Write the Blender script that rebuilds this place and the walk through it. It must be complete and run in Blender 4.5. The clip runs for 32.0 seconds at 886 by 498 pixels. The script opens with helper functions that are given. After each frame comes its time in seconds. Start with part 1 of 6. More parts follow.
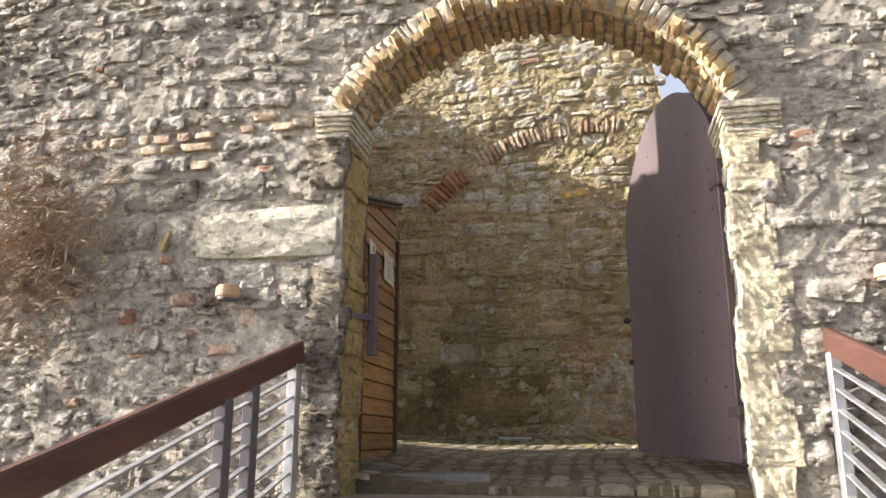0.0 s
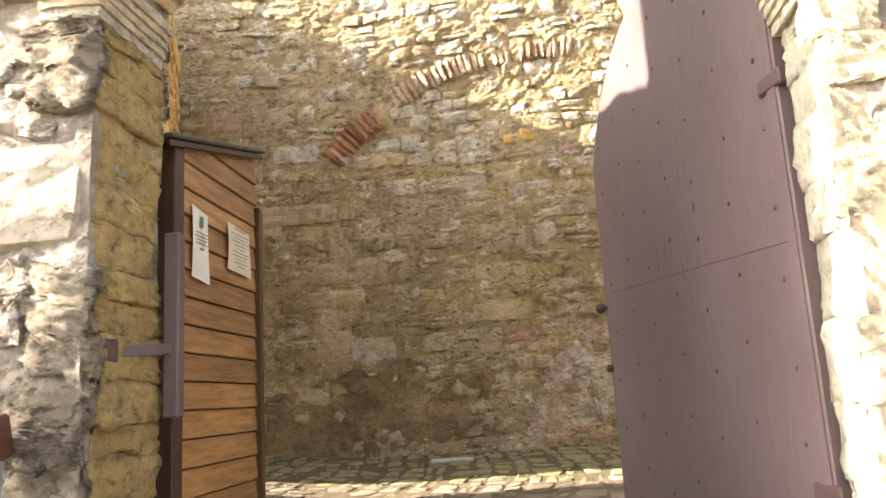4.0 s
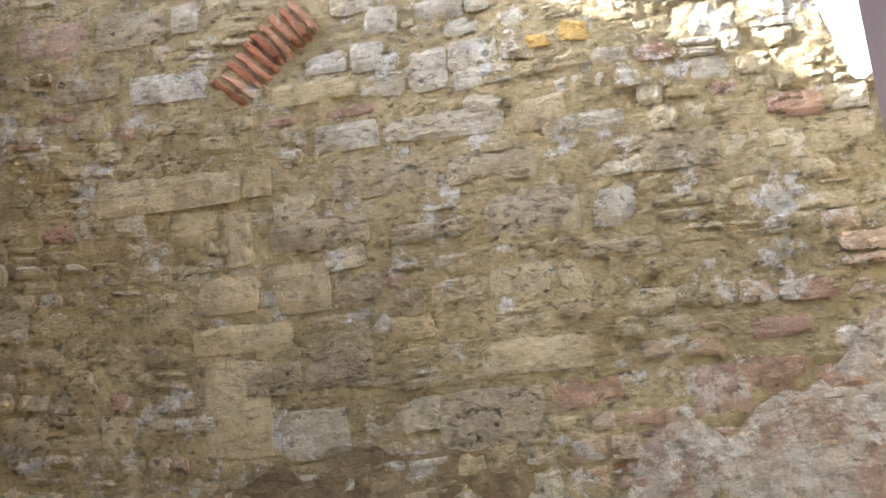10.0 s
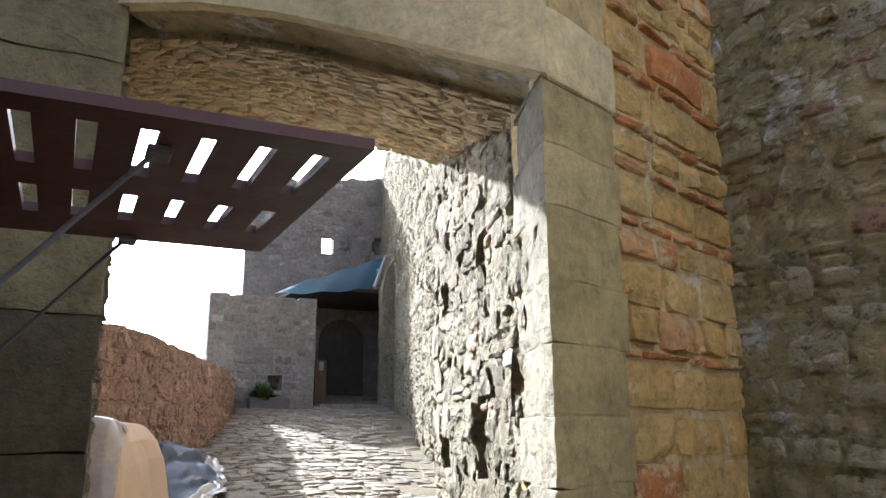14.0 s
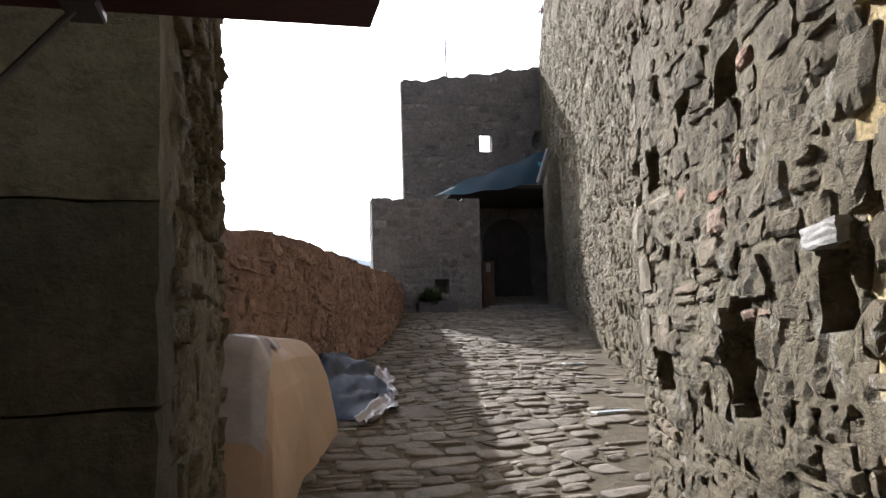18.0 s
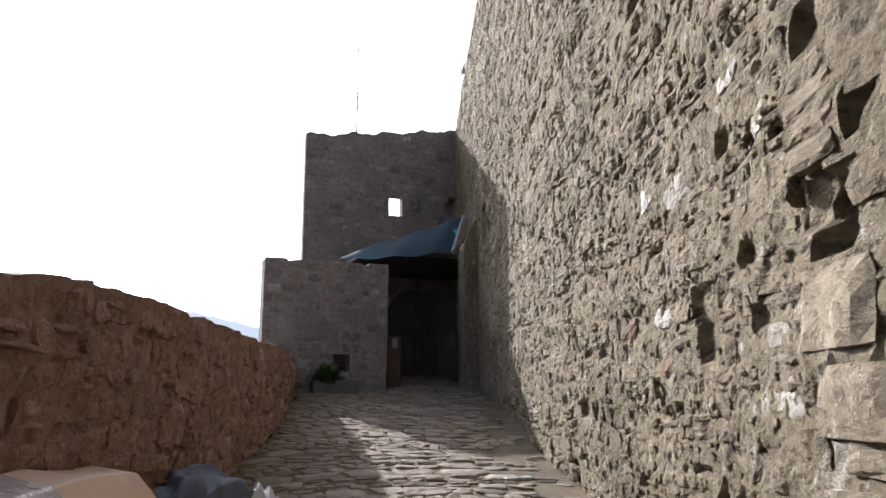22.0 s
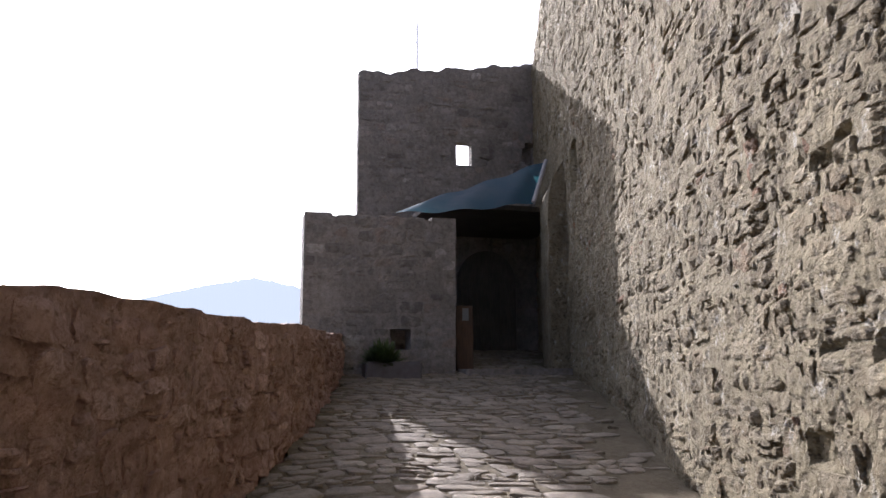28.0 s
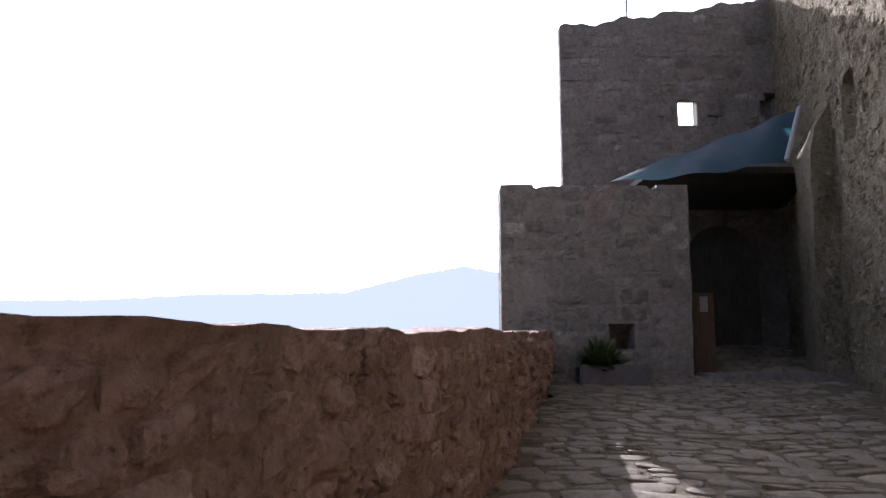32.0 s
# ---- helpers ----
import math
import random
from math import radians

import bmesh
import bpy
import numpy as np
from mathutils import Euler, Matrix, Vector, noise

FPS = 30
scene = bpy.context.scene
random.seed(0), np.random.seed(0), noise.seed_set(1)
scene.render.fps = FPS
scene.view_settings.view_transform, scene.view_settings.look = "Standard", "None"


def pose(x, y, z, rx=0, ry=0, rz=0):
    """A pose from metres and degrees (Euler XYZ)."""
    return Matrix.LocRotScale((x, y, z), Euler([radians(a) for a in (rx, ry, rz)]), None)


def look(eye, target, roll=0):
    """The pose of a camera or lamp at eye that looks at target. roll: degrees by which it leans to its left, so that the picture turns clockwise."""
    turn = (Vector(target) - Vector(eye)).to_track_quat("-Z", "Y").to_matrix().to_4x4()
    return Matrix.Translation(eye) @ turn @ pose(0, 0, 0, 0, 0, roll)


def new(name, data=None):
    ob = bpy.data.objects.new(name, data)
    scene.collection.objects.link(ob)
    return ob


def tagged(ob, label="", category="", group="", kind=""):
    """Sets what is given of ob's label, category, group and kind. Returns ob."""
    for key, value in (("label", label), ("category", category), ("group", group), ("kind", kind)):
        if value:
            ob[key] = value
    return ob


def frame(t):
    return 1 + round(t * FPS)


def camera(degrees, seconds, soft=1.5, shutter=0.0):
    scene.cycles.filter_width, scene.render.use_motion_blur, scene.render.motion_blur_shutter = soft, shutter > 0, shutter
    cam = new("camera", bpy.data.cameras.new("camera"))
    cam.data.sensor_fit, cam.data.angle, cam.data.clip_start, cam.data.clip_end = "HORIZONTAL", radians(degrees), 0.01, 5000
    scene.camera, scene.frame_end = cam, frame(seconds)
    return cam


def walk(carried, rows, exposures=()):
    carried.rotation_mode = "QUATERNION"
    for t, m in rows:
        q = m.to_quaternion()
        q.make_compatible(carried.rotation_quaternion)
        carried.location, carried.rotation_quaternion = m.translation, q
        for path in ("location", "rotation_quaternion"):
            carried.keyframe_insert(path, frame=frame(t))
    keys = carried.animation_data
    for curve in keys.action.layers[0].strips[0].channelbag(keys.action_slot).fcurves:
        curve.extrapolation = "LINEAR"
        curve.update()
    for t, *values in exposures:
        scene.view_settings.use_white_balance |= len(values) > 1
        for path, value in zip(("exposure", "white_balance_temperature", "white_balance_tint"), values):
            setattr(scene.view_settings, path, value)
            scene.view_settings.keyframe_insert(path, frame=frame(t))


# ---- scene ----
cam = camera(59.5, 32.0)
EXPOSURES = [(0.0, 1.55, 6400, 11), (2.0, 2.1, 6800, 11), (4.5, 2.8, 7300, 13), (7.0, 3.15, 6450, 11), (9.0, 3.35, 6100, 11), (10.0, 3.35, 5850, 10), (11.0, 3.45, 6150, 10), (12.0, 3.5, 5600, 9), (13.0, 3.05, 5400, 8), (14.0, 2.3, 5400, 8), (15.5, 1.0, 5300, 9), (18.0, 0.9, 5700, 12), (21.0, 0.95, 5750, 15), (27.0, 1.05, 5700, 18), (32.0, 1.1, 5600, 21)]
PATH = [
    (0, (-0.05, 0.016, 1.478), (-0.42, 1.922, 1.958), 0.1),
    (0.5, (-0.045, 0.321, 1.508), (-0.421, 2.226, 1.988), 0.7),
    (1, (-0.072, 0.641, 1.62), (-0.366, 2.564, 2.084), -1.0),
    (1.5, (-0.09, 0.969, 1.648), (-0.387, 2.899, 2.083), -1.7),
    (2, (-0.1, 1.34, 1.775), (-0.451, 3.258, 2.221), -3.2),
    (2.5, (-0.158, 1.668, 1.806), (-0.504, 3.583, 2.268), -1.9),
    (3, (-0.204, 1.904, 1.937), (-0.444, 3.849, 2.338), -2.8),
    (3.5, (-0.186, 2.198, 1.96), (-0.458, 4.135, 2.379), -2.0),
    (4, (-0.149, 2.384, 2.068), (-0.376, 4.334, 2.45), -3.3),
    (4.5, (-0.12, 2.584, 2.071), (-0.373, 4.532, 2.447), -0.0),
    (6.5, (-0.158, 3.809, 2.328), (-0.555, 5.735, 2.694), -0.2),
    (7, (-0.248, 4.117, 2.456), (-0.526, 6.058, 2.847), -1.6),
    (7.5, (-0.3, 4.404, 2.466), (-0.609, 6.347, 2.829), -1.4),
    (8, (-0.325, 4.706, 2.581), (-0.651, 6.655, 2.887), -3.1),
    (8.5, (-0.355, 5.025, 2.586), (-0.676, 6.979, 2.866), -3.0),
    (9, (-0.398, 5.386, 2.686), (-0.703, 7.346, 2.943), -2.9),
    (9.5, (-0.397, 5.686, 2.68), (-0.694, 7.642, 2.97), -3.4),
    (10, (-0.407, 5.992, 2.803), (-0.672, 7.943, 3.153), -5.4),
    (10.5, (-0.599, 6.235, 2.917), (-0.911, 8.167, 3.33), 0.3),
    (11, (-0.96, 6.378, 2.974), (-1.414, 8.269, 3.442), -5.1),
    (11.5, (-0.854, 6.668, 3.046), (-1.707, 8.432, 3.446), -3.2),
    (12, (-0.936, 6.851, 3.058), (-2.014, 8.469, 3.53), -1.8),
    (12.5, (-0.912, 7.056, 2.968), (-2.319, 8.404, 3.419), -2.3),
    (13, (-1.071, 7.14, 3.008), (-2.604, 8.343, 3.458), -2.5),
    (13.5, (-1.195, 7.175, 3.041), (-2.834, 8.228, 3.494), -1.8),
    (14, (-1.271, 7.197, 3.058), (-3.023, 8.047, 3.515), -0.3),
    (14.5, (-1.231, 7.185, 3.032), (-3.096, 7.783, 3.437), -1.9),
    (15, (-1.144, 7.145, 2.993), (-3.069, 7.545, 3.356), -0.2),
    (15.5, (-1.124, 7.161, 2.979), (-3.069, 7.542, 3.246), 0.1),
    (17.5, (-2.038, 7.39, 3.09), (-3.977, 7.804, 3.351), -0.5),
    (18, (-2.469, 7.524, 3.147), (-4.401, 7.998, 3.36), -1.9),
    (18.5, (-2.836, 7.526, 3.152), (-4.728, 8.094, 3.467), -0.7),
    (19, (-3.193, 7.53, 3.198), (-5.06, 8.203, 3.449), -2.9),
    (19.5, (-3.467, 7.612, 3.189), (-5.336, 8.265, 3.471), -1.3),
    (20, (-3.764, 7.736, 3.274), (-5.662, 8.306, 3.547), -1.2),
    (20.5, (-3.963, 7.763, 3.287), (-5.852, 8.358, 3.569), 0.0),
    (21, (-4.34, 7.77, 3.367), (-6.193, 8.435, 3.719), 3.5),
    (21.5, (-4.567, 7.787, 3.458), (-6.395, 8.542, 3.754), 2.1),
    (22, (-4.894, 7.897, 3.43), (-6.716, 8.622, 3.822), -0.1),
    (22.5, (-5.253, 8.017, 3.446), (-7.058, 8.825, 3.747), 1.3),
    (23, (-5.619, 8.112, 3.501), (-7.336, 9.067, 3.876), 1.4),
    (23.5, (-5.895, 8.165, 3.495), (-7.644, 9.05, 3.895), 1.7),
    (24, (-6.167, 8.26, 3.548), (-7.896, 9.192, 3.92), 0.4),
    (24.5, (-6.309, 8.293, 3.558), (-8.073, 9.164, 3.917), -1.2),
    (25, (-6.478, 8.357, 3.67), (-8.357, 8.953, 4.005), -3.6),
    (25.5, (-6.783, 8.354, 3.702), (-8.652, 9.002, 3.994), -2.6),
    (27.5, (-7.889, 8.989, 3.724), (-9.731, 9.711, 4.017), -0.7),
    (28, (-8.292, 9.078, 3.812), (-10.189, 9.632, 4.119), -0.3),
    (28.5, (-8.721, 9.152, 3.812), (-10.634, 9.629, 4.144), -0.7),
    (29, (-9.139, 9.212, 3.86), (-11.065, 9.676, 4.136), -2.3),
    (29.5, (-9.409, 9.278, 3.895), (-11.358, 9.576, 4.234), -1.6),
    (30, (-9.766, 9.354, 3.945), (-11.72, 9.642, 4.257), -1.7),
    (30.5, (-9.971, 9.317, 4.007), (-11.942, 9.457, 4.319), -0.7),
    (31, (-10.254, 9.316, 4.04), (-12.232, 9.406, 4.32), -1.5),
    (31.5, (-10.532, 9.442, 4.072), (-12.508, 9.504, 4.372), -0.4),
    (32, (-10.811, 9.49, 4.092), (-12.792, 9.524, 4.365), -0.1),
]
walk(cam, [(t, look(eye, target, roll)) for t, eye, target, roll in PATH], EXPOSURES)
SKY, SUN, HAZE_GLOW = 0.14, 4.8, 0.6

# ==== light ====
SUN_EL, SUN_AZ = radians(24.0), radians(-171.5)
SUN_DIR = Vector((math.cos(SUN_EL) * math.cos(SUN_AZ), math.cos(SUN_EL) * math.sin(SUN_AZ), math.sin(SUN_EL)))
world = bpy.data.worlds.new("sky_world")
scene.world = world
world.use_nodes = True
wn = world.node_tree.nodes
sky = wn.new("ShaderNodeTexSky")
sky.sky_type = "NISHITA"
sky.sun_disc = False
sky.sun_elevation = SUN_EL
sky.sun_rotation = math.pi / 2 - SUN_AZ
sky.dust_density = 5.0
sky.air_density = 0.7
sky.altitude = 300.0
wn["Background"].inputs[1].default_value = SKY
haze = wn.new("ShaderNodeHueSaturation")
haze.inputs["Saturation"].default_value = 0.45
world.node_tree.links.new(sky.outputs[0], haze.inputs["Color"])
world.node_tree.links.new(haze.outputs[0], wn["Background"].inputs[0])
sun_data = bpy.data.lights.new("sun", "SUN")
sun_data.energy = SUN
sun_data.angle = radians(0.53)
sun_data.color = (1.0, 0.93, 0.82)
sun_ob = new("sun", sun_data)
sun_ob.matrix_world = look(SUN_DIR * 60, (0, 0, 0))

# ==== materials ====


def nodes_of(name):
    m = bpy.data.materials.new(name)
    m.use_nodes = True
    nt = m.node_tree
    return m, nt, nt.nodes["Principled BSDF"]


def mixer(nt, kind, fac, a, b):
    n = nt.nodes.new("ShaderNodeMix")
    n.data_type = "RGBA"
    n.blend_type = kind
    for sock, v in ((n.inputs[0], fac), (n.inputs[6], a), (n.inputs[7], b)):
        if isinstance(v, bpy.types.NodeSocket):
            nt.links.new(v, sock)
        else:
            sock.default_value = v if not isinstance(v, tuple) else (*v[:3], 1)
    return n.outputs[2]


def maths(nt, op, a, b=0.0):
    n = nt.nodes.new("ShaderNodeMath")
    n.operation = op
    for sock, v in zip(n.inputs, (a, b)):
        if isinstance(v, bpy.types.NodeSocket):
            nt.links.new(v, sock)
        else:
            sock.default_value = v
    return n.outputs[0]


def ramp(nt, fac, stops, mode="LINEAR"):
    n = nt.nodes.new("ShaderNodeValToRGB")
    n.color_ramp.interpolation = mode
    els = n.color_ramp.elements
    while len(els) < len(stops):
        els.new(0.5)
    for e, (p, c) in zip(els, stops):
        e.position = p
        e.color = (*c, 1) if isinstance(c, tuple) else (c, c, c, 1)
    nt.links.new(fac, n.inputs[0])
    return n.outputs[0]


def noise_tex(nt, scale, detail=4.0, rough=0.6, stretch=None):
    geo = nt.nodes.new("ShaderNodeNewGeometry")
    n = nt.nodes.new("ShaderNodeTexNoise")
    n.inputs["Scale"].default_value = scale
    n.inputs["Detail"].default_value = detail
    n.inputs["Roughness"].default_value = rough
    src = geo.outputs["Position"]
    if stretch:
        mp = nt.nodes.new("ShaderNodeMapping")
        mp.inputs["Scale"].default_value = stretch
        nt.links.new(src, mp.inputs[0])
        src = mp.outputs[0]
    nt.links.new(src, n.inputs["Vector"])
    return n.outputs["Fac"]


def bump(nt, bsdf, height, strength, dist):
    b = nt.nodes.new("ShaderNodeBump")
    b.inputs["Strength"].default_value = strength
    b.inputs["Distance"].default_value = dist
    nt.links.new(height, b.inputs["Height"])
    nt.links.new(b.outputs[0], bsdf.inputs["Normal"])


def piece_random(nt):
    """A number for each piece, whether it is an object or an island of a joined mesh."""
    geo, info = nt.nodes.new("ShaderNodeNewGeometry"), nt.nodes.new("ShaderNodeObjectInfo")
    return maths(nt, "FRACT", maths(nt, "ADD", geo.outputs["Random Per Island"], info.outputs["Random"]))


def stone_material(name, palette, blotch=1.2, stain=(0.16, 0.13, 0.09), stain_at=0.62, pores=0.5, rough=0.95, relief=0.02, crust=None, crust_at=0.56, smear=None, smear_at=0.5):
    """Weathered stone: a tone for each piece, blotches, stains, pale crust, smears of mortar and pores."""
    m, nt, bsdf = nodes_of(name)
    base = ramp(nt, piece_random(nt), palette, "LINEAR")
    big = noise_tex(nt, blotch, 5)
    lumps = noise_tex(nt, 9, 10, 0.72)
    fine = noise_tex(nt, 38, 6, 0.75)
    if smear:
        base = mixer(nt, "MIX", ramp(nt, noise_tex(nt, 4.3, 7, 0.7), [(smear_at, 0.0), (smear_at + 0.08, 0.9)]), base, smear)
    col = mixer(nt, "MULTIPLY", 0.75, base, ramp(nt, big, [(0.25, 0.66), (0.5, 0.97), (0.75, 1.25)]))
    col = mixer(nt, "MULTIPLY", 0.75, col, ramp(nt, lumps, [(0.28, 0.5), (0.5, 0.98), (0.72, 1.3)]))
    col = mixer(nt, "MULTIPLY", 0.4, col, ramp(nt, fine, [(0.3, 0.55), (0.5, 1.0), (0.7, 1.3)]))
    col = mixer(nt, "MIX", ramp(nt, noise_tex(nt, 3.1, 6, 0.65), [(stain_at, 0.0), (stain_at + 0.12, 0.75)]), col, stain)
    if crust:
        col = mixer(nt, "MIX", ramp(nt, noise_tex(nt, 4.2, 11, 0.78), [(crust_at, 0.0), (crust_at + 0.06, 0.9)]), col, crust)
    craters = noise_tex(nt, 15, 8, 0.62, (1, 1, 1.6))
    where = ramp(nt, noise_tex(nt, 2.2, 4, 0.6), [(0.36, 0.1), (0.58, 1.0)])
    pit = maths(nt, "MULTIPLY", ramp(nt, craters, [(0.36, 1.0), (0.45, 0.0)]), where)
    col = mixer(nt, "MIX", maths(nt, "MULTIPLY", pit, min(pores * 1.1, 1.0)), col, (0.095, 0.072, 0.048))
    nt.links.new(col, bsdf.inputs["Base Color"])
    bsdf.inputs["Roughness"].default_value = rough
    bsdf.inputs["Specular IOR Level"].default_value = 0.2
    h = maths(nt, "ADD", maths(nt, "MULTIPLY", lumps, 1.6), maths(nt, "MULTIPLY", fine, 0.45))
    h = maths(nt, "ADD", h, maths(nt, "MULTIPLY", ramp(nt, craters, [(0.3, 0.0), (0.5, 1.0)]), 1.1 * pores))
    bump(nt, bsdf, h, 1.0, relief)
    return m


def plain_material(name, color, rough=0.6, metal=0.0, var=0.25, scale=6.0, relief=0.002, stretch=None, spec=0.4):
    m, nt, bsdf = nodes_of(name)
    a, b = noise_tex(nt, scale, 5, 0.6, stretch), noise_tex(nt, scale * 9, 3, 0.6, stretch)
    col = mixer(nt, "MULTIPLY", 1.0, color, ramp(nt, a, [(0.3, 1 - var), (0.7, 1 + var)]))
    col = mixer(nt, "MULTIPLY", 0.6, col, ramp(nt, b, [(0.3, 1 - var), (0.7, 1 + var * 0.6)]))
    nt.links.new(col, bsdf.inputs["Base Color"])
    nt.links.new(ramp(nt, a, [(0.3, max(rough - 0.12, 0.05)), (0.7, min(rough + 0.12, 1.0))]), bsdf.inputs["Roughness"])
    bsdf.inputs["Metallic"].default_value = metal
    bsdf.inputs["Specular IOR Level"].default_value = spec
    bump(nt, bsdf, b, 0.6, relief)
    return m


def wood_material(name, dark, light, along=(1, 1, 1), rough=0.65):
    m, nt, bsdf = nodes_of(name)
    g = noise_tex(nt, 5, 6, 0.65, along)
    col = ramp(nt, g, [(0.3, dark), (0.68, light)])
    col = mixer(nt, "MULTIPLY", 0.8, col, ramp(nt, piece_random(nt), [(0.0, 0.7), (1.0, 1.2)]))
    col = mixer(nt, "MULTIPLY", 0.6, col, ramp(nt, noise_tex(nt, 1.7, 4), [(0.35, 0.6), (0.65, 1.1)]))
    nt.links.new(col, bsdf.inputs["Base Color"])
    bsdf.inputs["Roughness"].default_value = rough
    bump(nt, bsdf, g, 0.5, 0.003)
    return m


GREY_STONE = [(0.0, (0.36, 0.32, 0.28)), (0.25, (0.52, 0.47, 0.41)), (0.5, (0.43, 0.39, 0.34)), (0.8, (0.58, 0.53, 0.46)), (0.96, (0.5, 0.43, 0.34)), (0.985, (0.47, 0.4, 0.32)), (0.99, (0.46, 0.28, 0.19)), (1.0, (0.42, 0.23, 0.15))]
OCHRE_STONE = [(0.0, (0.442, 0.36, 0.231)), (0.3, (0.605, 0.515, 0.347)), (0.6, (0.518, 0.425, 0.259)), (0.85, (0.691, 0.615, 0.462)), (0.945, (0.557, 0.465, 0.308)), (0.95, (0.499, 0.36, 0.275)), (1.0, (0.499, 0.32, 0.231))]
TAN_STONE = [(0.0, (0.23, 0.183, 0.115)), (0.3, (0.3, 0.247, 0.16)), (0.6, (0.26, 0.21, 0.133)), (0.93, (0.345, 0.29, 0.197)), (0.97, (0.29, 0.232, 0.15)), (1.0, (0.33, 0.205, 0.133))]
RED_STONE = [(0.0, (0.36, 0.23, 0.185)), (0.4, (0.48, 0.31, 0.25)), (0.7, (0.41, 0.27, 0.215)), (1.0, (0.54, 0.37, 0.3))]
DARK_STONE = [(0.0, (0.165, 0.145, 0.13)), (0.25, (0.27, 0.24, 0.215)), (0.5, (0.225, 0.2, 0.18)), (0.8, (0.31, 0.28, 0.25)), (0.92, (0.25, 0.2, 0.17)), (1.0, (0.41, 0.37, 0.325))]
COBBLE = [(0.0, (0.2, 0.165, 0.125)), (0.4, (0.28, 0.235, 0.18)), (0.8, (0.24, 0.2, 0.155)), (1.0, (0.33, 0.285, 0.22))]
BRICKS = [(0.0, (0.5, 0.36, 0.2)), (0.4, (0.6, 0.47, 0.27)), (0.75, (0.55, 0.43, 0.25)), (1.0, (0.56, 0.36, 0.2))]
RED_BRICKS = [(0.0, (0.36, 0.15, 0.09)), (0.6, (0.48, 0.22, 0.13)), (1.0, (0.5, 0.3, 0.2))]
ORANGE_BRICKS = [(0.0, (0.58, 0.24, 0.09)), (0.5, (0.63, 0.31, 0.13)), (1.0, (0.66, 0.42, 0.2))]

M_GATE = stone_material("gate_stone", GREY_STONE, stain=(0.25, 0.22, 0.2), stain_at=0.565, crust=(0.66, 0.62, 0.55), crust_at=0.555, relief=0.04, pores=0.8, smear=(0.46, 0.415, 0.355), smear_at=0.57)
M_VOUSSOIR = stone_material("pale_voussoir_stone", [(0.0, (0.48, 0.41, 0.3)), (0.5, (0.6, 0.53, 0.42)), (0.85, (0.55, 0.48, 0.36)), (1.0, (0.5, 0.36, 0.26))], pores=0.35, relief=0.02, crust=(0.68, 0.63, 0.54), crust_at=0.58)
M_RUBBLE = stone_material("rough_jamb_rubble", [(0.0, (0.3, 0.26, 0.21)), (0.5, (0.42, 0.37, 0.29)), (1.0, (0.36, 0.31, 0.24))], stain=(0.2, 0.17, 0.14), stain_at=0.58, crust=(0.58, 0.53, 0.44), crust_at=0.57, relief=0.05, pores=0.9)
M_PITTED = stone_material("pitted_stone", [(0.0, (0.4, 0.36, 0.3)), (1.0, (0.48, 0.43, 0.36))], stain=(0.16, 0.14, 0.12), stain_at=0.5, relief=0.08, pores=1.0)
M_BLOCK = stone_material("pale_block_stone", [(0.0, (0.64, 0.59, 0.49)), (1.0, (0.68, 0.63, 0.52))], stain=(0.36, 0.32, 0.27), stain_at=0.64, relief=0.035, pores=0.6)
M_OCHRE = stone_material("ochre_stone", OCHRE_STONE, stain=(0.355, 0.265, 0.143), stain_at=0.565, crust=(0.749, 0.73, 0.704), crust_at=0.545, relief=0.032, pores=0.6, smear=(0.499, 0.41, 0.264), smear_at=0.57)
M_YELLOW = stone_material("jamb_stone", [(0.0, (0.7, 0.45, 0.16)), (0.5, (0.76, 0.54, 0.23)), (1.0, (0.72, 0.48, 0.18))], stain=(0.58, 0.35, 0.13), pores=0.3, relief=0.025, crust=(0.78, 0.66, 0.44), crust_at=0.58)
M_PALEYELLOW = stone_material("pale_yellow_stone", [(0.0, (0.66, 0.58, 0.41)), (1.0, (0.72, 0.65, 0.48))], stain=(0.5, 0.38, 0.2), pores=0.5, relief=0.03)
M_TAN = stone_material("fortress_stone", TAN_STONE, stain=(0.17, 0.135, 0.085), stain_at=0.62, relief=0.055, pores=0.75, smear=(0.35, 0.3, 0.21), smear_at=0.5, crust=(0.56, 0.52, 0.44), crust_at=0.585)
M_RED = stone_material("parapet_stone", RED_STONE, stain=(0.24, 0.15, 0.12), stain_at=0.62, relief=0.04, pores=0.45, smear=(0.43, 0.28, 0.22), smear_at=0.48)
M_DARK = stone_material("tower_stone", DARK_STONE, stain=(0.14, 0.12, 0.1), stain_at=0.55, relief=0.025, pores=0.4, smear=(0.26, 0.232, 0.208), smear_at=0.5)
M_COURT = stone_material("mossy_cobble", [(0.0, (0.27, 0.24, 0.14)), (0.5, (0.34, 0.31, 0.2)), (1.0, (0.31, 0.27, 0.18))], stain=(0.27, 0.27, 0.1), stain_at=0.52, pores=0.4, relief=0.02, rough=0.9, smear=(0.36, 0.36, 0.16), smear_at=0.52)
M_LIME = stone_material("grey_lime_render", [(0.0, (0.5, 0.5, 0.4)), (1.0, (0.58, 0.57, 0.47))], stain=(0.4, 0.4, 0.28), pores=0.3, relief=0.03, crust=(0.66, 0.65, 0.56), crust_at=0.57)
M_SLAB = stone_material("worn_grey_slab", [(0.0, (0.23, 0.215, 0.19)), (1.0, (0.26, 0.245, 0.22))], pores=0.15, relief=0.006, rough=0.7)
M_COBBLE = stone_material("cobble_stone", COBBLE, stain=(0.17, 0.14, 0.1), pores=0.3, relief=0.016, rough=0.8)
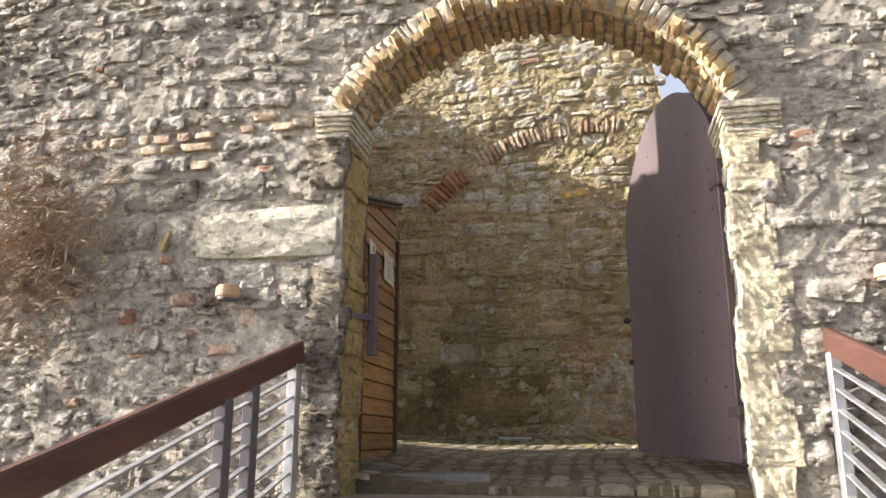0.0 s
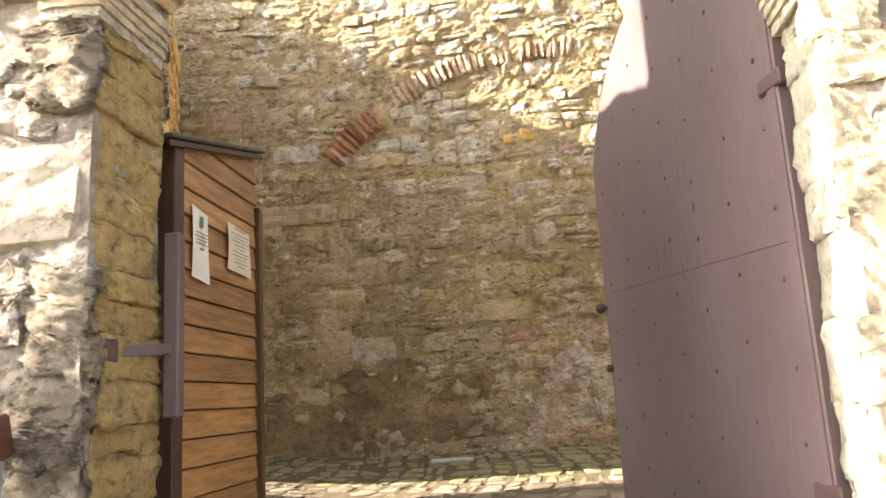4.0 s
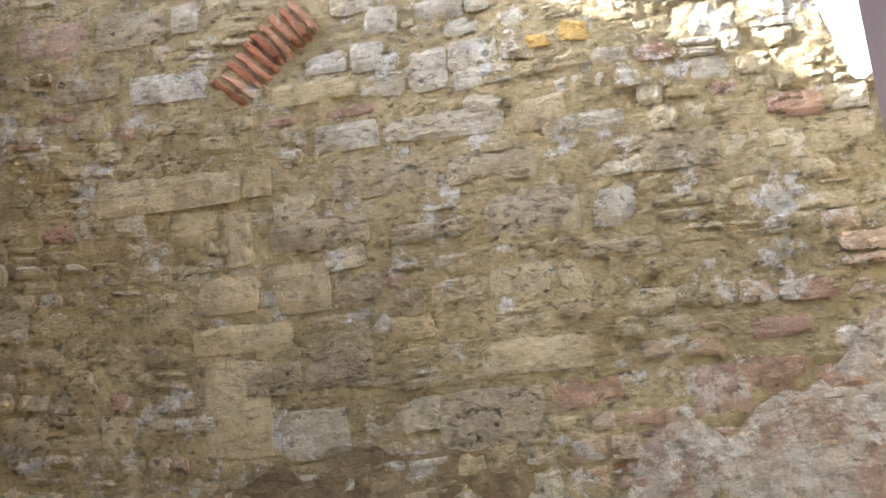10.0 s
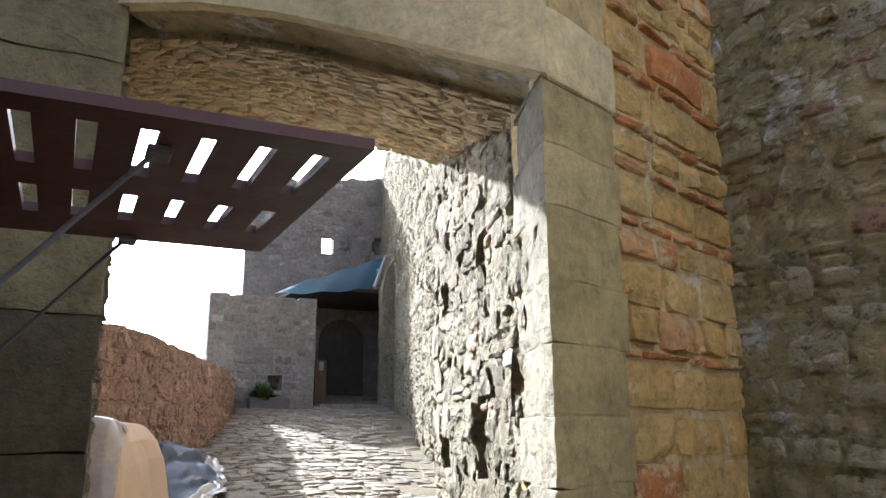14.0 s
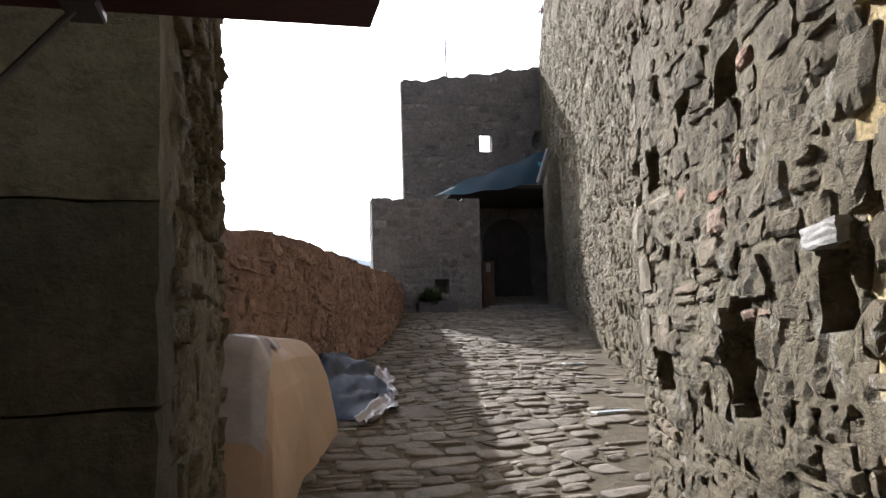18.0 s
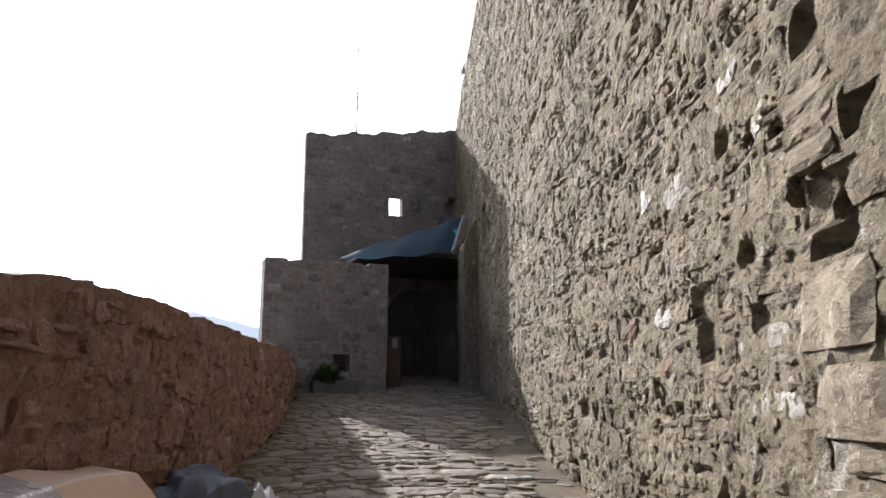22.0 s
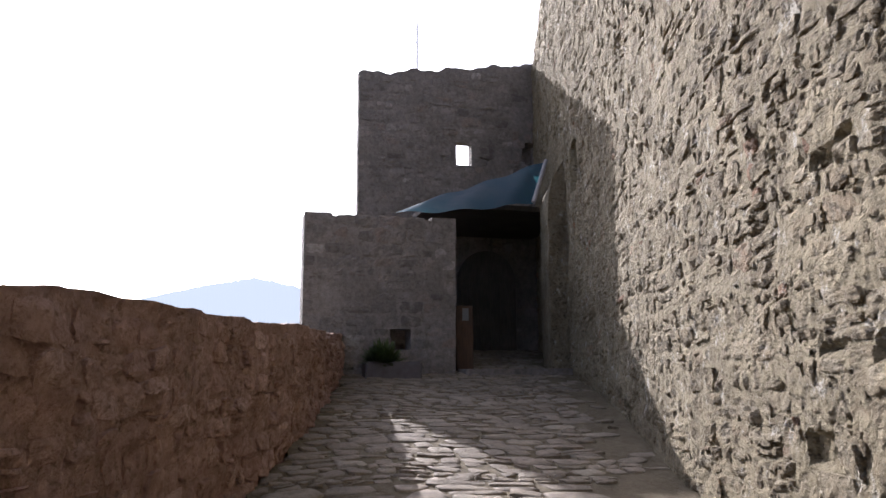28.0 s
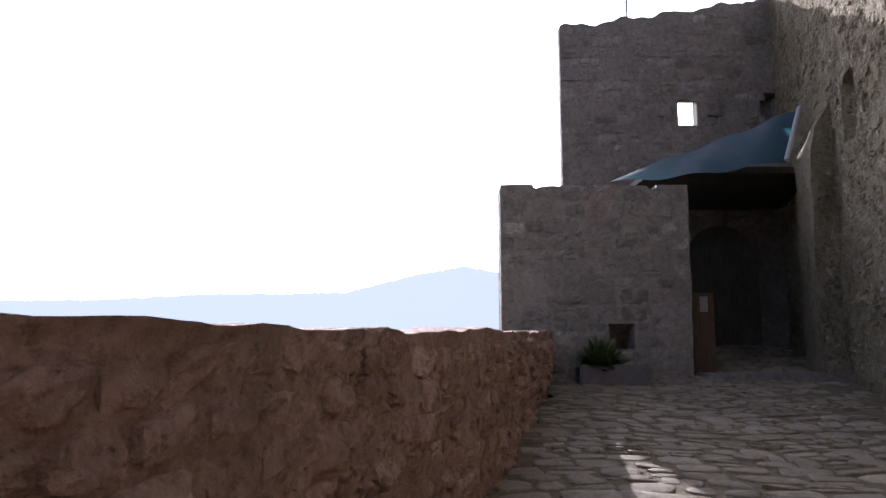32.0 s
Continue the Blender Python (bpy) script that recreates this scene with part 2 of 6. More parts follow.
M_BRICK = stone_material("ochre_brick", BRICKS, pores=0.25, relief=0.014, crust=(0.66, 0.58, 0.44), crust_at=0.6)
M_DULLBRICK = stone_material("dull_red_brick", [(0.0, (0.38, 0.25, 0.18)), (0.6, (0.46, 0.34, 0.26)), (1.0, (0.42, 0.235, 0.155))], pores=0.4, relief=0.02, crust=(0.56, 0.5, 0.43), crust_at=0.54)
M_BUFFBRICK = stone_material("buff_brick", [(0.0, (0.44, 0.34, 0.24)), (0.6, (0.53, 0.43, 0.31)), (1.0, (0.5, 0.37, 0.27))], pores=0.35, relief=0.018, crust=(0.62, 0.57, 0.48), crust_at=0.56)
# dressed stone with the south pier's lighter shade put into its colour
M_QUOIN_HALFSHADE = stone_material("dressed_stone_half_shade", [(0.0, (0.22, 0.18, 0.1)), (1.0, (0.26, 0.215, 0.125))], blotch=2.0, stain=(0.15, 0.12, 0.065), stain_at=0.56, pores=0.3, relief=0.02)
M_RBRICK = stone_material("red_brick", RED_BRICKS, pores=0.25, relief=0.014, crust=(0.5, 0.42, 0.33))
M_OBRICK = stone_material("orange_brick", ORANGE_BRICKS, pores=0.3, relief=0.016, crust=(0.68, 0.54, 0.32), crust_at=0.52)
M_ASHLAR = stone_material("dressed_stone", [(0.0, (0.44, 0.355, 0.175)), (1.0, (0.5, 0.41, 0.22))], blotch=2.0, stain=(0.36, 0.28, 0.13), pores=0.1, relief=0.012)
M_QUOINSIDE = stone_material("grey_dressed_stone", [(0.0, (0.27, 0.235, 0.165)), (1.0, (0.34, 0.3, 0.22))], blotch=2.0, stain=(0.15, 0.13, 0.1), stain_at=0.54, pores=0.5, relief=0.02, crust=(0.42, 0.39, 0.33), crust_at=0.6)
M_REVEAL = stone_material("reveal_stone", [(0.0, (0.42, 0.31, 0.13)), (0.5, (0.52, 0.4, 0.19)), (1.0, (0.46, 0.34, 0.15))], stain=(0.33, 0.21, 0.09), pores=0.5, relief=0.035, crust=(0.58, 0.5, 0.34), crust_at=0.6)
# the same dressed stone, coloured for the deep shade low on that pier
M_QUOIN_SHADE = stone_material("dressed_stone_deep_shade", [(0.0, (0.11, 0.092, 0.055)), (1.0, (0.15, 0.125, 0.075))], blotch=2.0, stain=(0.07, 0.058, 0.035), stain_at=0.56, pores=0.3, relief=0.02)
M_PINK = stone_material("pink_stone", [(0.0, (0.5, 0.34, 0.24)), (0.4, (0.58, 0.43, 0.3)), (0.8, (0.6, 0.47, 0.34)), (0.96, (0.55, 0.42, 0.3)), (1.0, (0.46, 0.22, 0.14))], stain=(0.36, 0.24, 0.17), crust=(0.7, 0.66, 0.59), crust_at=0.505, pores=0.6, relief=0.035)
M_PALEBRICK = stone_material("pale_brick", [(0.0, (0.48, 0.34, 0.25)), (0.6, (0.55, 0.42, 0.31)), (1.0, (0.46, 0.27, 0.18))], pores=0.3, relief=0.018, crust=(0.62, 0.57, 0.48), crust_at=0.5)
M_MORTAR_P = stone_material("pale_ochre_mortar", [(0.0, (0.74, 0.56, 0.28)), (1.0, (0.78, 0.62, 0.36))], stain=(0.64, 0.43, 0.17), pores=0.25, relief=0.025, crust=(0.82, 0.73, 0.55), crust_at=0.55)
M_MORTAR_G = stone_material("grey_mortar", [(0.0, (0.42, 0.38, 0.325)), (1.0, (0.47, 0.43, 0.37))], stain=(0.3, 0.265, 0.23), pores=0.5, relief=0.035, crust=(0.62, 0.58, 0.52), crust_at=0.56)
M_MORTAR_O = stone_material("ochre_mortar", [(0.0, (0.49, 0.4, 0.237)), (1.0, (0.538, 0.445, 0.27))], stain=(0.346, 0.26, 0.138), stain_at=0.565, pores=0.5, relief=0.034, crust=(0.71, 0.7, 0.693), crust_at=0.555)
M_MORTAR_T = stone_material("tan_mortar", [(0.0, (0.305, 0.257, 0.165)), (1.0, (0.36, 0.305, 0.2))], stain=(0.19, 0.15, 0.095), pores=0.75, relief=0.055, crust=(0.5, 0.46, 0.38), crust_at=0.56)
M_MORTAR_R = stone_material("red_mortar", [(0.0, (0.38, 0.25, 0.2)), (1.0, (0.44, 0.29, 0.23))], pores=0.45, relief=0.04)
M_MORTAR_D = stone_material("dark_mortar", [(0.0, (0.235, 0.208, 0.185)), (1.0, (0.275, 0.245, 0.217))], pores=0.4, relief=0.025)
M_PLASTER = stone_material("lime_render", [(0.0, (0.64, 0.53, 0.32)), (1.0, (0.69, 0.58, 0.37))], stain=(0.48, 0.38, 0.2), pores=0.05, relief=0.006)
M_RUST = stone_material("iron_stained_stone", [(0.0, (0.6, 0.38, 0.11)), (1.0, (0.62, 0.44, 0.17))], stain=(0.6, 0.45, 0.2), pores=0.3, relief=0.02)
M_POROUS = stone_material("pitted_ochre_stone", [(0.0, (0.499, 0.41, 0.275)), (0.5, (0.576, 0.48, 0.33)), (1.0, (0.595, 0.51, 0.374))], stain=(0.403, 0.31, 0.198), stain_at=0.6, pores=0.75, relief=0.045, crust=(0.691, 0.66, 0.594), crust_at=0.57, smear=(0.518, 0.42, 0.275), smear_at=0.58)
M_HEWN = stone_material("smooth_ochre_stone", [(0.0, (0.518, 0.43, 0.264)), (0.5, (0.557, 0.47, 0.308)), (1.0, (0.509, 0.42, 0.286))], stain=(0.384, 0.3, 0.176), stain_at=0.57, pores=0.35, relief=0.02, crust=(0.634, 0.58, 0.473), crust_at=0.6, smear=(0.499, 0.41, 0.264), smear_at=0.55)
M_PALEBLOCK = stone_material("whitish_limestone", [(0.0, (0.576, 0.52, 0.407)), (1.0, (0.643, 0.6, 0.517))], stain=(0.461, 0.39, 0.264), stain_at=0.56, pores=0.45, relief=0.028, crust=(0.749, 0.73, 0.704), crust_at=0.57, smear=(0.518, 0.43, 0.286), smear_at=0.58)
M_BROWNRENDER = stone_material("brown_lime_render", [(0.0, (0.346, 0.265, 0.154)), (1.0, (0.403, 0.31, 0.187))], stain=(0.192, 0.14, 0.0825), stain_at=0.5, pores=0.35, relief=0.03, crust=(0.48, 0.42, 0.308), crust_at=0.6, smear=(0.288, 0.22, 0.132), smear_at=0.5)
M_WHITERENDER = stone_material("whitish_lime_render", [(0.0, (0.5, 0.43, 0.34)), (1.0, (0.58, 0.51, 0.42))], stain=(0.36, 0.24, 0.18), stain_at=0.5, pores=0.35, relief=0.03, crust=(0.72, 0.68, 0.6), crust_at=0.52, smear=(0.46, 0.3, 0.23), smear_at=0.52)
M_TANBLOCK = stone_material("squared_tan_stone", [(0.0, (0.26, 0.218, 0.15)), (0.6, (0.31, 0.263, 0.183)), (1.0, (0.295, 0.23, 0.16))], stain=(0.27, 0.21, 0.14), stain_at=0.6, pores=0.4, relief=0.02, crust=(0.54, 0.49, 0.39), crust_at=0.58)
M_LIMEPATCH = stone_material("white_lime_mortar", [(0.0, (0.5, 0.46, 0.39)), (1.0, (0.66, 0.63, 0.57))], stain=(0.33, 0.27, 0.18), stain_at=0.52, pores=0.6, relief=0.03)
M_EARTH = stone_material("earth", [(0.0, (0.15, 0.122, 0.078)), (1.0, (0.19, 0.152, 0.096))], stain=(0.12, 0.12, 0.06), pores=0.4, relief=0.02)
M_DOOR = plain_material("door_paint", (0.116, 0.087, 0.092), 0.58, var=0.16, scale=2.5, relief=0.001, stretch=(1, 1, 0.3))
M_DOORDARK = plain_material("door_iron", (0.07, 0.045, 0.045), 0.55, var=0.2, scale=8)
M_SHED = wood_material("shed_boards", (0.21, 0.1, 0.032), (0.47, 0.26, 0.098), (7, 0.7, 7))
# two darker copies of the booth wood, with the front's shade in their colour
M_SHEDHEAD_SHADE = wood_material("shed_head_board_shade", (0.07, 0.036, 0.014), (0.18, 0.1, 0.04), (7, 7, 0.7))
M_SHEDFRONT_SHADE = wood_material("shed_front_boards_shade", (0.062, 0.034, 0.012), (0.16, 0.09, 0.035), (7, 7, 0.7))
M_SHEDTRIM = wood_material("shed_trim", (0.045, 0.024, 0.013), (0.1, 0.05, 0.025), (6, 6, 0.7))
M_ROOF = plain_material("roof_felt", (0.1, 0.088, 0.065), 0.85, var=0.35, scale=12, relief=0.003)
M_RAIL = wood_material("rail_wood", (0.055, 0.022, 0.016), (0.105, 0.045, 0.032), (5, 0.6, 5), 0.5)
M_STEEL = plain_material("galvanised_steel", (0.42, 0.42, 0.43), 0.5, 0.7, var=0.2, scale=9, relief=0.001)
M_DARKSTEEL = plain_material("painted_post", (0.12, 0.11, 0.12), 0.5, 0.3, var=0.2, scale=9)
M_DECK = wood_material("deck_boards", (0.12, 0.08, 0.055), (0.25, 0.18, 0.12), (0.8, 6, 6), 0.8)
M_LAMP = plain_material("terracotta_lamp", (0.42, 0.27, 0.16), 0.6, var=0.15)
M_PAPER = plain_material("paper", (0.72, 0.71, 0.66), 0.8, var=0.05, scale=10, relief=0.0005)
M_PAPER2 = plain_material("cream_paper", (0.66, 0.61, 0.48), 0.8, var=0.05, scale=10, relief=0.0005)
M_INK = plain_material("print_ink", (0.2, 0.2, 0.19), 0.8, var=0.1)
M_GREENINK = plain_material("green_ink", (0.1, 0.22, 0.12), 0.8, var=0.1)
M_FLAP = plain_material("flap_paint", (0.085, 0.03, 0.028), 0.5, var=0.2, scale=5)
M_WRAP = plain_material("packing_sheet", (0.6, 0.43, 0.3), 0.42, var=0.06, scale=1.6, relief=0.0015)
M_CLEAR = plain_material("clear_plastic", (0.5, 0.45, 0.45), 0.25, var=0.15, scale=3, relief=0.004)
M_TARP = plain_material("blue_tarp", (0.065, 0.08, 0.125), 0.58, var=0.45, scale=5, relief=0.006)
M_CANOPY = plain_material("canopy_cloth", (0.02, 0.045, 0.075), 0.6, var=0.15, scale=2, relief=0.003)
tr = M_CANOPY.node_tree.nodes.new("ShaderNodeBsdfTranslucent")
tr.inputs["Color"].default_value = (0.03, 0.3, 0.42, 1)
thin = M_CANOPY.node_tree.nodes.new("ShaderNodeMixShader")
thin.inputs[0].default_value = 0.4
out = next(n for n in M_CANOPY.node_tree.nodes if n.type == "OUTPUT_MATERIAL")
M_CANOPY.node_tree.links.new(out.inputs[0].links[0].from_socket, thin.inputs[1])
M_CANOPY.node_tree.links.new(tr.outputs[0], thin.inputs[2])
M_CANOPY.node_tree.links.new(thin.outputs[0], out.inputs[0])
M_CANOPYEDGE = plain_material("canopy_edge", (0.35, 0.33, 0.32), 0.6, var=0.15)
M_WHITESLAB = plain_material("white_marble", (0.5, 0.56, 0.58), 0.5, var=0.1, scale=5)
M_DARKWOOD = wood_material("old_door_wood", (0.06, 0.05, 0.043), (0.12, 0.1, 0.085), (6, 6, 0.6), 0.8)
M_LEAF = plain_material("leaves", (0.07, 0.1, 0.03), 0.6, var=0.4, scale=20)
M_TWIG = plain_material("dry_twigs", (0.36, 0.26, 0.18), 0.9, var=0.4, scale=30)

# cloth lets a part of the sunlight through
for mat in (M_CANOPY,):
    nt = mat.node_tree
    bs, outn = nt.nodes["Principled BSDF"], nt.nodes["Material Output"]
    tr = nt.nodes.new("ShaderNodeBsdfTranslucent")
    tr.inputs[0].default_value = (0.1, 0.42, 0.5, 1)
    ms = nt.nodes.new("ShaderNodeMixShader")
    ms.inputs[0].default_value = 0.2
    nt.links.new(bs.outputs[0], ms.inputs[1])
    nt.links.new(tr.outputs[0], ms.inputs[2])
    nt.links.new(ms.outputs[0], outn.inputs[0])

# distant hill: near-black, its haze painted on as a pale blue emission
M_HILL, hnt, hb = nodes_of("haze_glow_hill")
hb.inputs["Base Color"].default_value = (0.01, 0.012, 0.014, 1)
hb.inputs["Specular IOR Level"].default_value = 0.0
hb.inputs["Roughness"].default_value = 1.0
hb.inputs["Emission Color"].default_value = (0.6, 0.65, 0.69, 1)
hb.inputs["Emission Strength"].default_value = HAZE_GLOW

# ==== helpers of form ====


def mesh_of(name, verts, faces, mat, smooth=False):
    me = bpy.data.meshes.new(name)
    me.from_pydata([tuple(map(float, v)) for v in verts], [], [tuple(map(int, f)) for f in faces])
    me.materials.append(mat)
    if smooth == "crisp":  # flat flanks, smooth tops
        me.polygons.foreach_set("use_smooth", [k % 3 != 0 for k in range(len(me.polygons))])
    elif smooth:
        me.polygons.foreach_set("use_smooth", [True] * len(me.polygons))
    me.update()
    return me


def thing(name, label, category, at=(0, 0, 0), rz=0.0, group="", kind=""):
    ob = new(name)
    ob.matrix_basis = pose(*at, 0, 0, rz)
    return tagged(ob, label, category, group, kind)


def part(name, bm, mat, parent, label="", smooth=False):
    me = bm
    if isinstance(bm, bmesh.types.BMesh):
        me = bpy.data.meshes.new(name)
        bm.to_mesh(me)
        bm.free()
        me.materials.append(mat)
    if smooth:
        me.polygons.foreach_set("use_smooth", [True] * len(me.polygons))
    ob = new(name, me)
    ob.parent = parent
    if label:
        ob["label"] = label
    return ob


def box_bm(x0, x1, y0, y1, z0, z1, bevel=0.004, seg=1, bm=None):
    own = bm is None
    bm = bm or bmesh.new()
    got = bmesh.ops.create_cube(bm, size=1)["verts"]
    for v in got:
        v.co = Vector(((x0 + x1) / 2 + v.co.x * (x1 - x0), (y0 + y1) / 2 + v.co.y * (y1 - y0), (z0 + z1) / 2 + v.co.z * (z1 - z0)))
    if bevel and own:
        bmesh.ops.bevel(bm, geom=bm.edges[:], offset=min(bevel, 0.45 * min(abs(x1 - x0), abs(y1 - y0), abs(z1 - z0))), segments=seg, affect="EDGES")
    return bm


def beam_bm(a, b, w, h, bevel=0.003, up=(0, 0, 1)):
    """A bar of section w x h from a to b."""
    a, b = Vector(a), Vector(b)
    d = b - a
    bm = box_bm(-w / 2, w / 2, 0, d.length, -h / 2, h / 2, bevel)
    y = d.normalized()
    x = y.cross(Vector(up)).normalized()
    z = x.cross(y)
    bmesh.ops.transform(bm, matrix=Matrix.Translation(a) @ Matrix((x, y, z)).transposed().to_4x4(), verts=bm.verts)
    return bm


def rod_bm(a, b, r, seg=10, r2=None):
    a, b = Vector(a), Vector(b)
    d = b - a
    bm = bmesh.new()
    bmesh.ops.create_cone(bm, cap_ends=True, segments=seg, radius1=r, radius2=r if r2 is None else r2, depth=d.length)
    bmesh.ops.transform(bm, matrix=Matrix.Translation((a + b) / 2) @ d.to_track_quat("Z", "Y").to_matrix().to_4x4(), verts=bm.verts)
    return bm


def ground_z(x, y):
    """Height of the paving: the ramp to the gate, the court and the climbing lane."""
    x, y = np.asarray(x, float), np.asarray(y, float)
    court = 1.18 + 0.07 * np.clip(y - 5.2, 0, 6) + 0 * x
    lane = 1.42 + 0.1055 * (-1.1 - x)
    k = np.clip((-1.0 - x) / 2.2, 0, 1)
    return court * (1 - k) + np.maximum(lane, court) * k


class Course:
    """A wall line in plan; maps (along, height, out) to the world."""

    def __init__(self, pts, batter=0.0):
        self.p = np.array(pts, float)
        seg = np.diff(self.p, axis=0)
        self.s = np.r_[0, np.cumsum(np.hypot(*seg.T))]
        d = seg / np.hypot(*seg.T)[:, None]
        vd = np.vstack([d[:1], (d[:-1] + d[1:]) / 2, d[-1:]])
        vd /= np.hypot(*vd.T)[:, None]
        self.nx, self.ny = vd[:, 1], -vd[:, 0]
        self.batter = batter
        self.length = self.s[-1]

    def __call__(self, u, v, d):
        x, y = np.interp(u, self.s, self.p[:, 0]), np.interp(u, self.s, self.p[:, 1])
        nx, ny = np.interp(u, self.s, self.nx), np.interp(u, self.s, self.ny)
        return np.stack([x + nx * d, y + ny * d, v + 0 * x], -1)


def wobble(u, v, seed, scale=1.0):
    """Smooth noise from a few waves."""
    r = np.random.RandomState(seed)
    out = 0 * np.asarray(u, float)
    for f in (0.7, 1.3, 2.9, 5.3):
        a, b, c, e = r.uniform(-1, 1, 4)
        out = out + np.sin(scale * f * (u * a * 2 + v * b * 2) + 6.3 * c) * np.cos(scale * f * (v * a * 1.7 - u * e * 1.9) + 3 * b) / f**0.6
    return out


def crumble(u, v, seed, octaves=5, size=0.6):
    """Fractal relief from -1 to 1, with lumps of `size` metres and smaller."""
    r = np.random.RandomState(seed)
    out, amp = 0 * np.asarray(u, float), 1.0
    for k in range(octaves):
        tab = r.uniform(-1, 1, (61, 67))
        a, b2 = np.asarray(u) / size + 40.3, np.asarray(v) / size + 31.7
        i, j = np.floor(a).astype(int), np.floor(b2).astype(int)
        fa, fb2 = a - i, b2 - j
        fa, fb2 = fa * fa * (3 - 2 * fa), fb2 * fb2 * (3 - 2 * fb2)
        t = lambda p, q: tab[p % 61, q % 67]
        out = out + amp * ((t(i, j) * (1 - fa) + t(i + 1, j) * fa) * (1 - fb2) + (t(i, j + 1) * (1 - fa) + t(i + 1, j + 1) * fa) * fb2)
        amp, size = amp * 0.62, size * 0.5
    return out / 1.6


def lay_stones(u0, u1, v0, v1, h=(0.1, 0.24), aspect=(1.0, 2.6), gap=0.02, seed=1, wave=0.04, grow=None, split=0.2, jag=0.32):
    """Rough courses of stones: corners of each, as (N, 4, 2)."""
    r = np.random.RandomState(seed)
    quads, v = [], v0
    while v < v1:
        hh = r.uniform(*h) * (grow(v) if grow else 1.0)
        u = u0 - r.uniform(0, hh)
        while u < u1:
            w = hh * r.uniform(*aspect)
            cells = [(v, v + hh)]
            if r.rand() < split and hh > 0.11:
                c = v + hh * r.uniform(0.35, 0.65)
                cells = [(v, c), (c, v + hh)]
            for a, b in cells:
                g = gap * r.uniform(0.5, 1.5) / 2
                q = np.array([[u + g, a + g], [u + w - g, a + g], [u + w - g, b - g], [u + g, b - g]])
                q += r.uniform(-0.5, 0.5, (4, 2)) * min(b - a, w) * jag
                quads.append(q)
            u += w
        v += hh
    q = np.array(quads)
    q[..., 1] += wave * np.sin(q[..., 0] * 1.3 + seed) * np.cos(q[..., 0] * 0.47 + 2 * seed) * 1.5
    return q


N_OUT = 12


def stone_mesh_data(q, depth, seed, rounding=0.3, ruggedness=0.3):
    """Rounded rough stones on quads: vertices (N, 3 rings + centre) in (u, v, d), and the faces of one."""
    r = np.random.RandomState(seed + 77)
    n = len(q)
    a = np.linspace(0, 2 * np.pi, N_OUT, endpoint=False) + np.pi / N_OUT
    cx, cy = np.sign(np.cos(a)) * np.abs(np.cos(a)) ** rounding, np.sign(np.sin(a)) * np.abs(np.sin(a)) ** rounding
    jit = 1 + r.uniform(-0.2, 0.05, (n, N_OUT)) * min(1.0, ruggedness / 0.3)
    rings = []
    tilt = r.uniform(-1, 1, (n, 1, 2)) * np.minimum(np.abs(depth), 0.03)[:, None, None] * min(0.7, 3 * ruggedness)
    for scale, lo, hi in ((1.03, -0.6, -0.6), (0.975, 0.45, 1.0), (0.7, 0.8, 1.12)):
        sx, sy = cx * scale * jit, cy * scale * jit
        if scale < 0.9:
            sx, sy = sx * r.uniform(0.75, 1.2, (n, N_OUT)), sy * r.uniform(0.75, 1.2, (n, N_OUT))
        w = np.stack([(1 - sx) * (1 - sy), (1 + sx) * (1 - sy), (1 + sx) * (1 + sy), (1 - sx) * (1 + sy)], -1) / 4
        uv = np.einsum("nkc,nci->nki", w, q)
        d = depth[:, None] * r.uniform(lo, hi, (n, N_OUT)) + (np.abs(depth)[:, None] * ruggedness * r.uniform(-1, 1, (n, N_OUT)) + sx * tilt[..., 0] + sy * tilt[..., 1] if lo > 0 else 0)
        if lo < 0:
            d = np.full((n, N_OUT), -0.035)
        rings.append(np.concatenate([uv, d[..., None]], -1))
    mid = np.concatenate([q.mean(1), (depth * r.uniform(0.8, 1.2, n))[:, None]], -1)[:, None]
    verts = np.concatenate(rings + [mid], 1)
    faces = []
    for k in range(N_OUT):
        j = (k + 1) % N_OUT
        for ring in (0, 1):
            faces.append((ring * N_OUT + k, ring * N_OUT + j, (ring + 1) * N_OUT + j, (ring + 1) * N_OUT + k))
        faces.append((2 * N_OUT + k, 2 * N_OUT + j, 3 * N_OUT))
    return verts, faces


GRID_S, GRID_T = np.array([-1.03, -0.97, -0.62, -0.21, 0.21, 0.62, 0.97, 1.03]), np.array([-1.04, -0.95, -0.48, 0.0, 0.48, 0.95, 1.04])


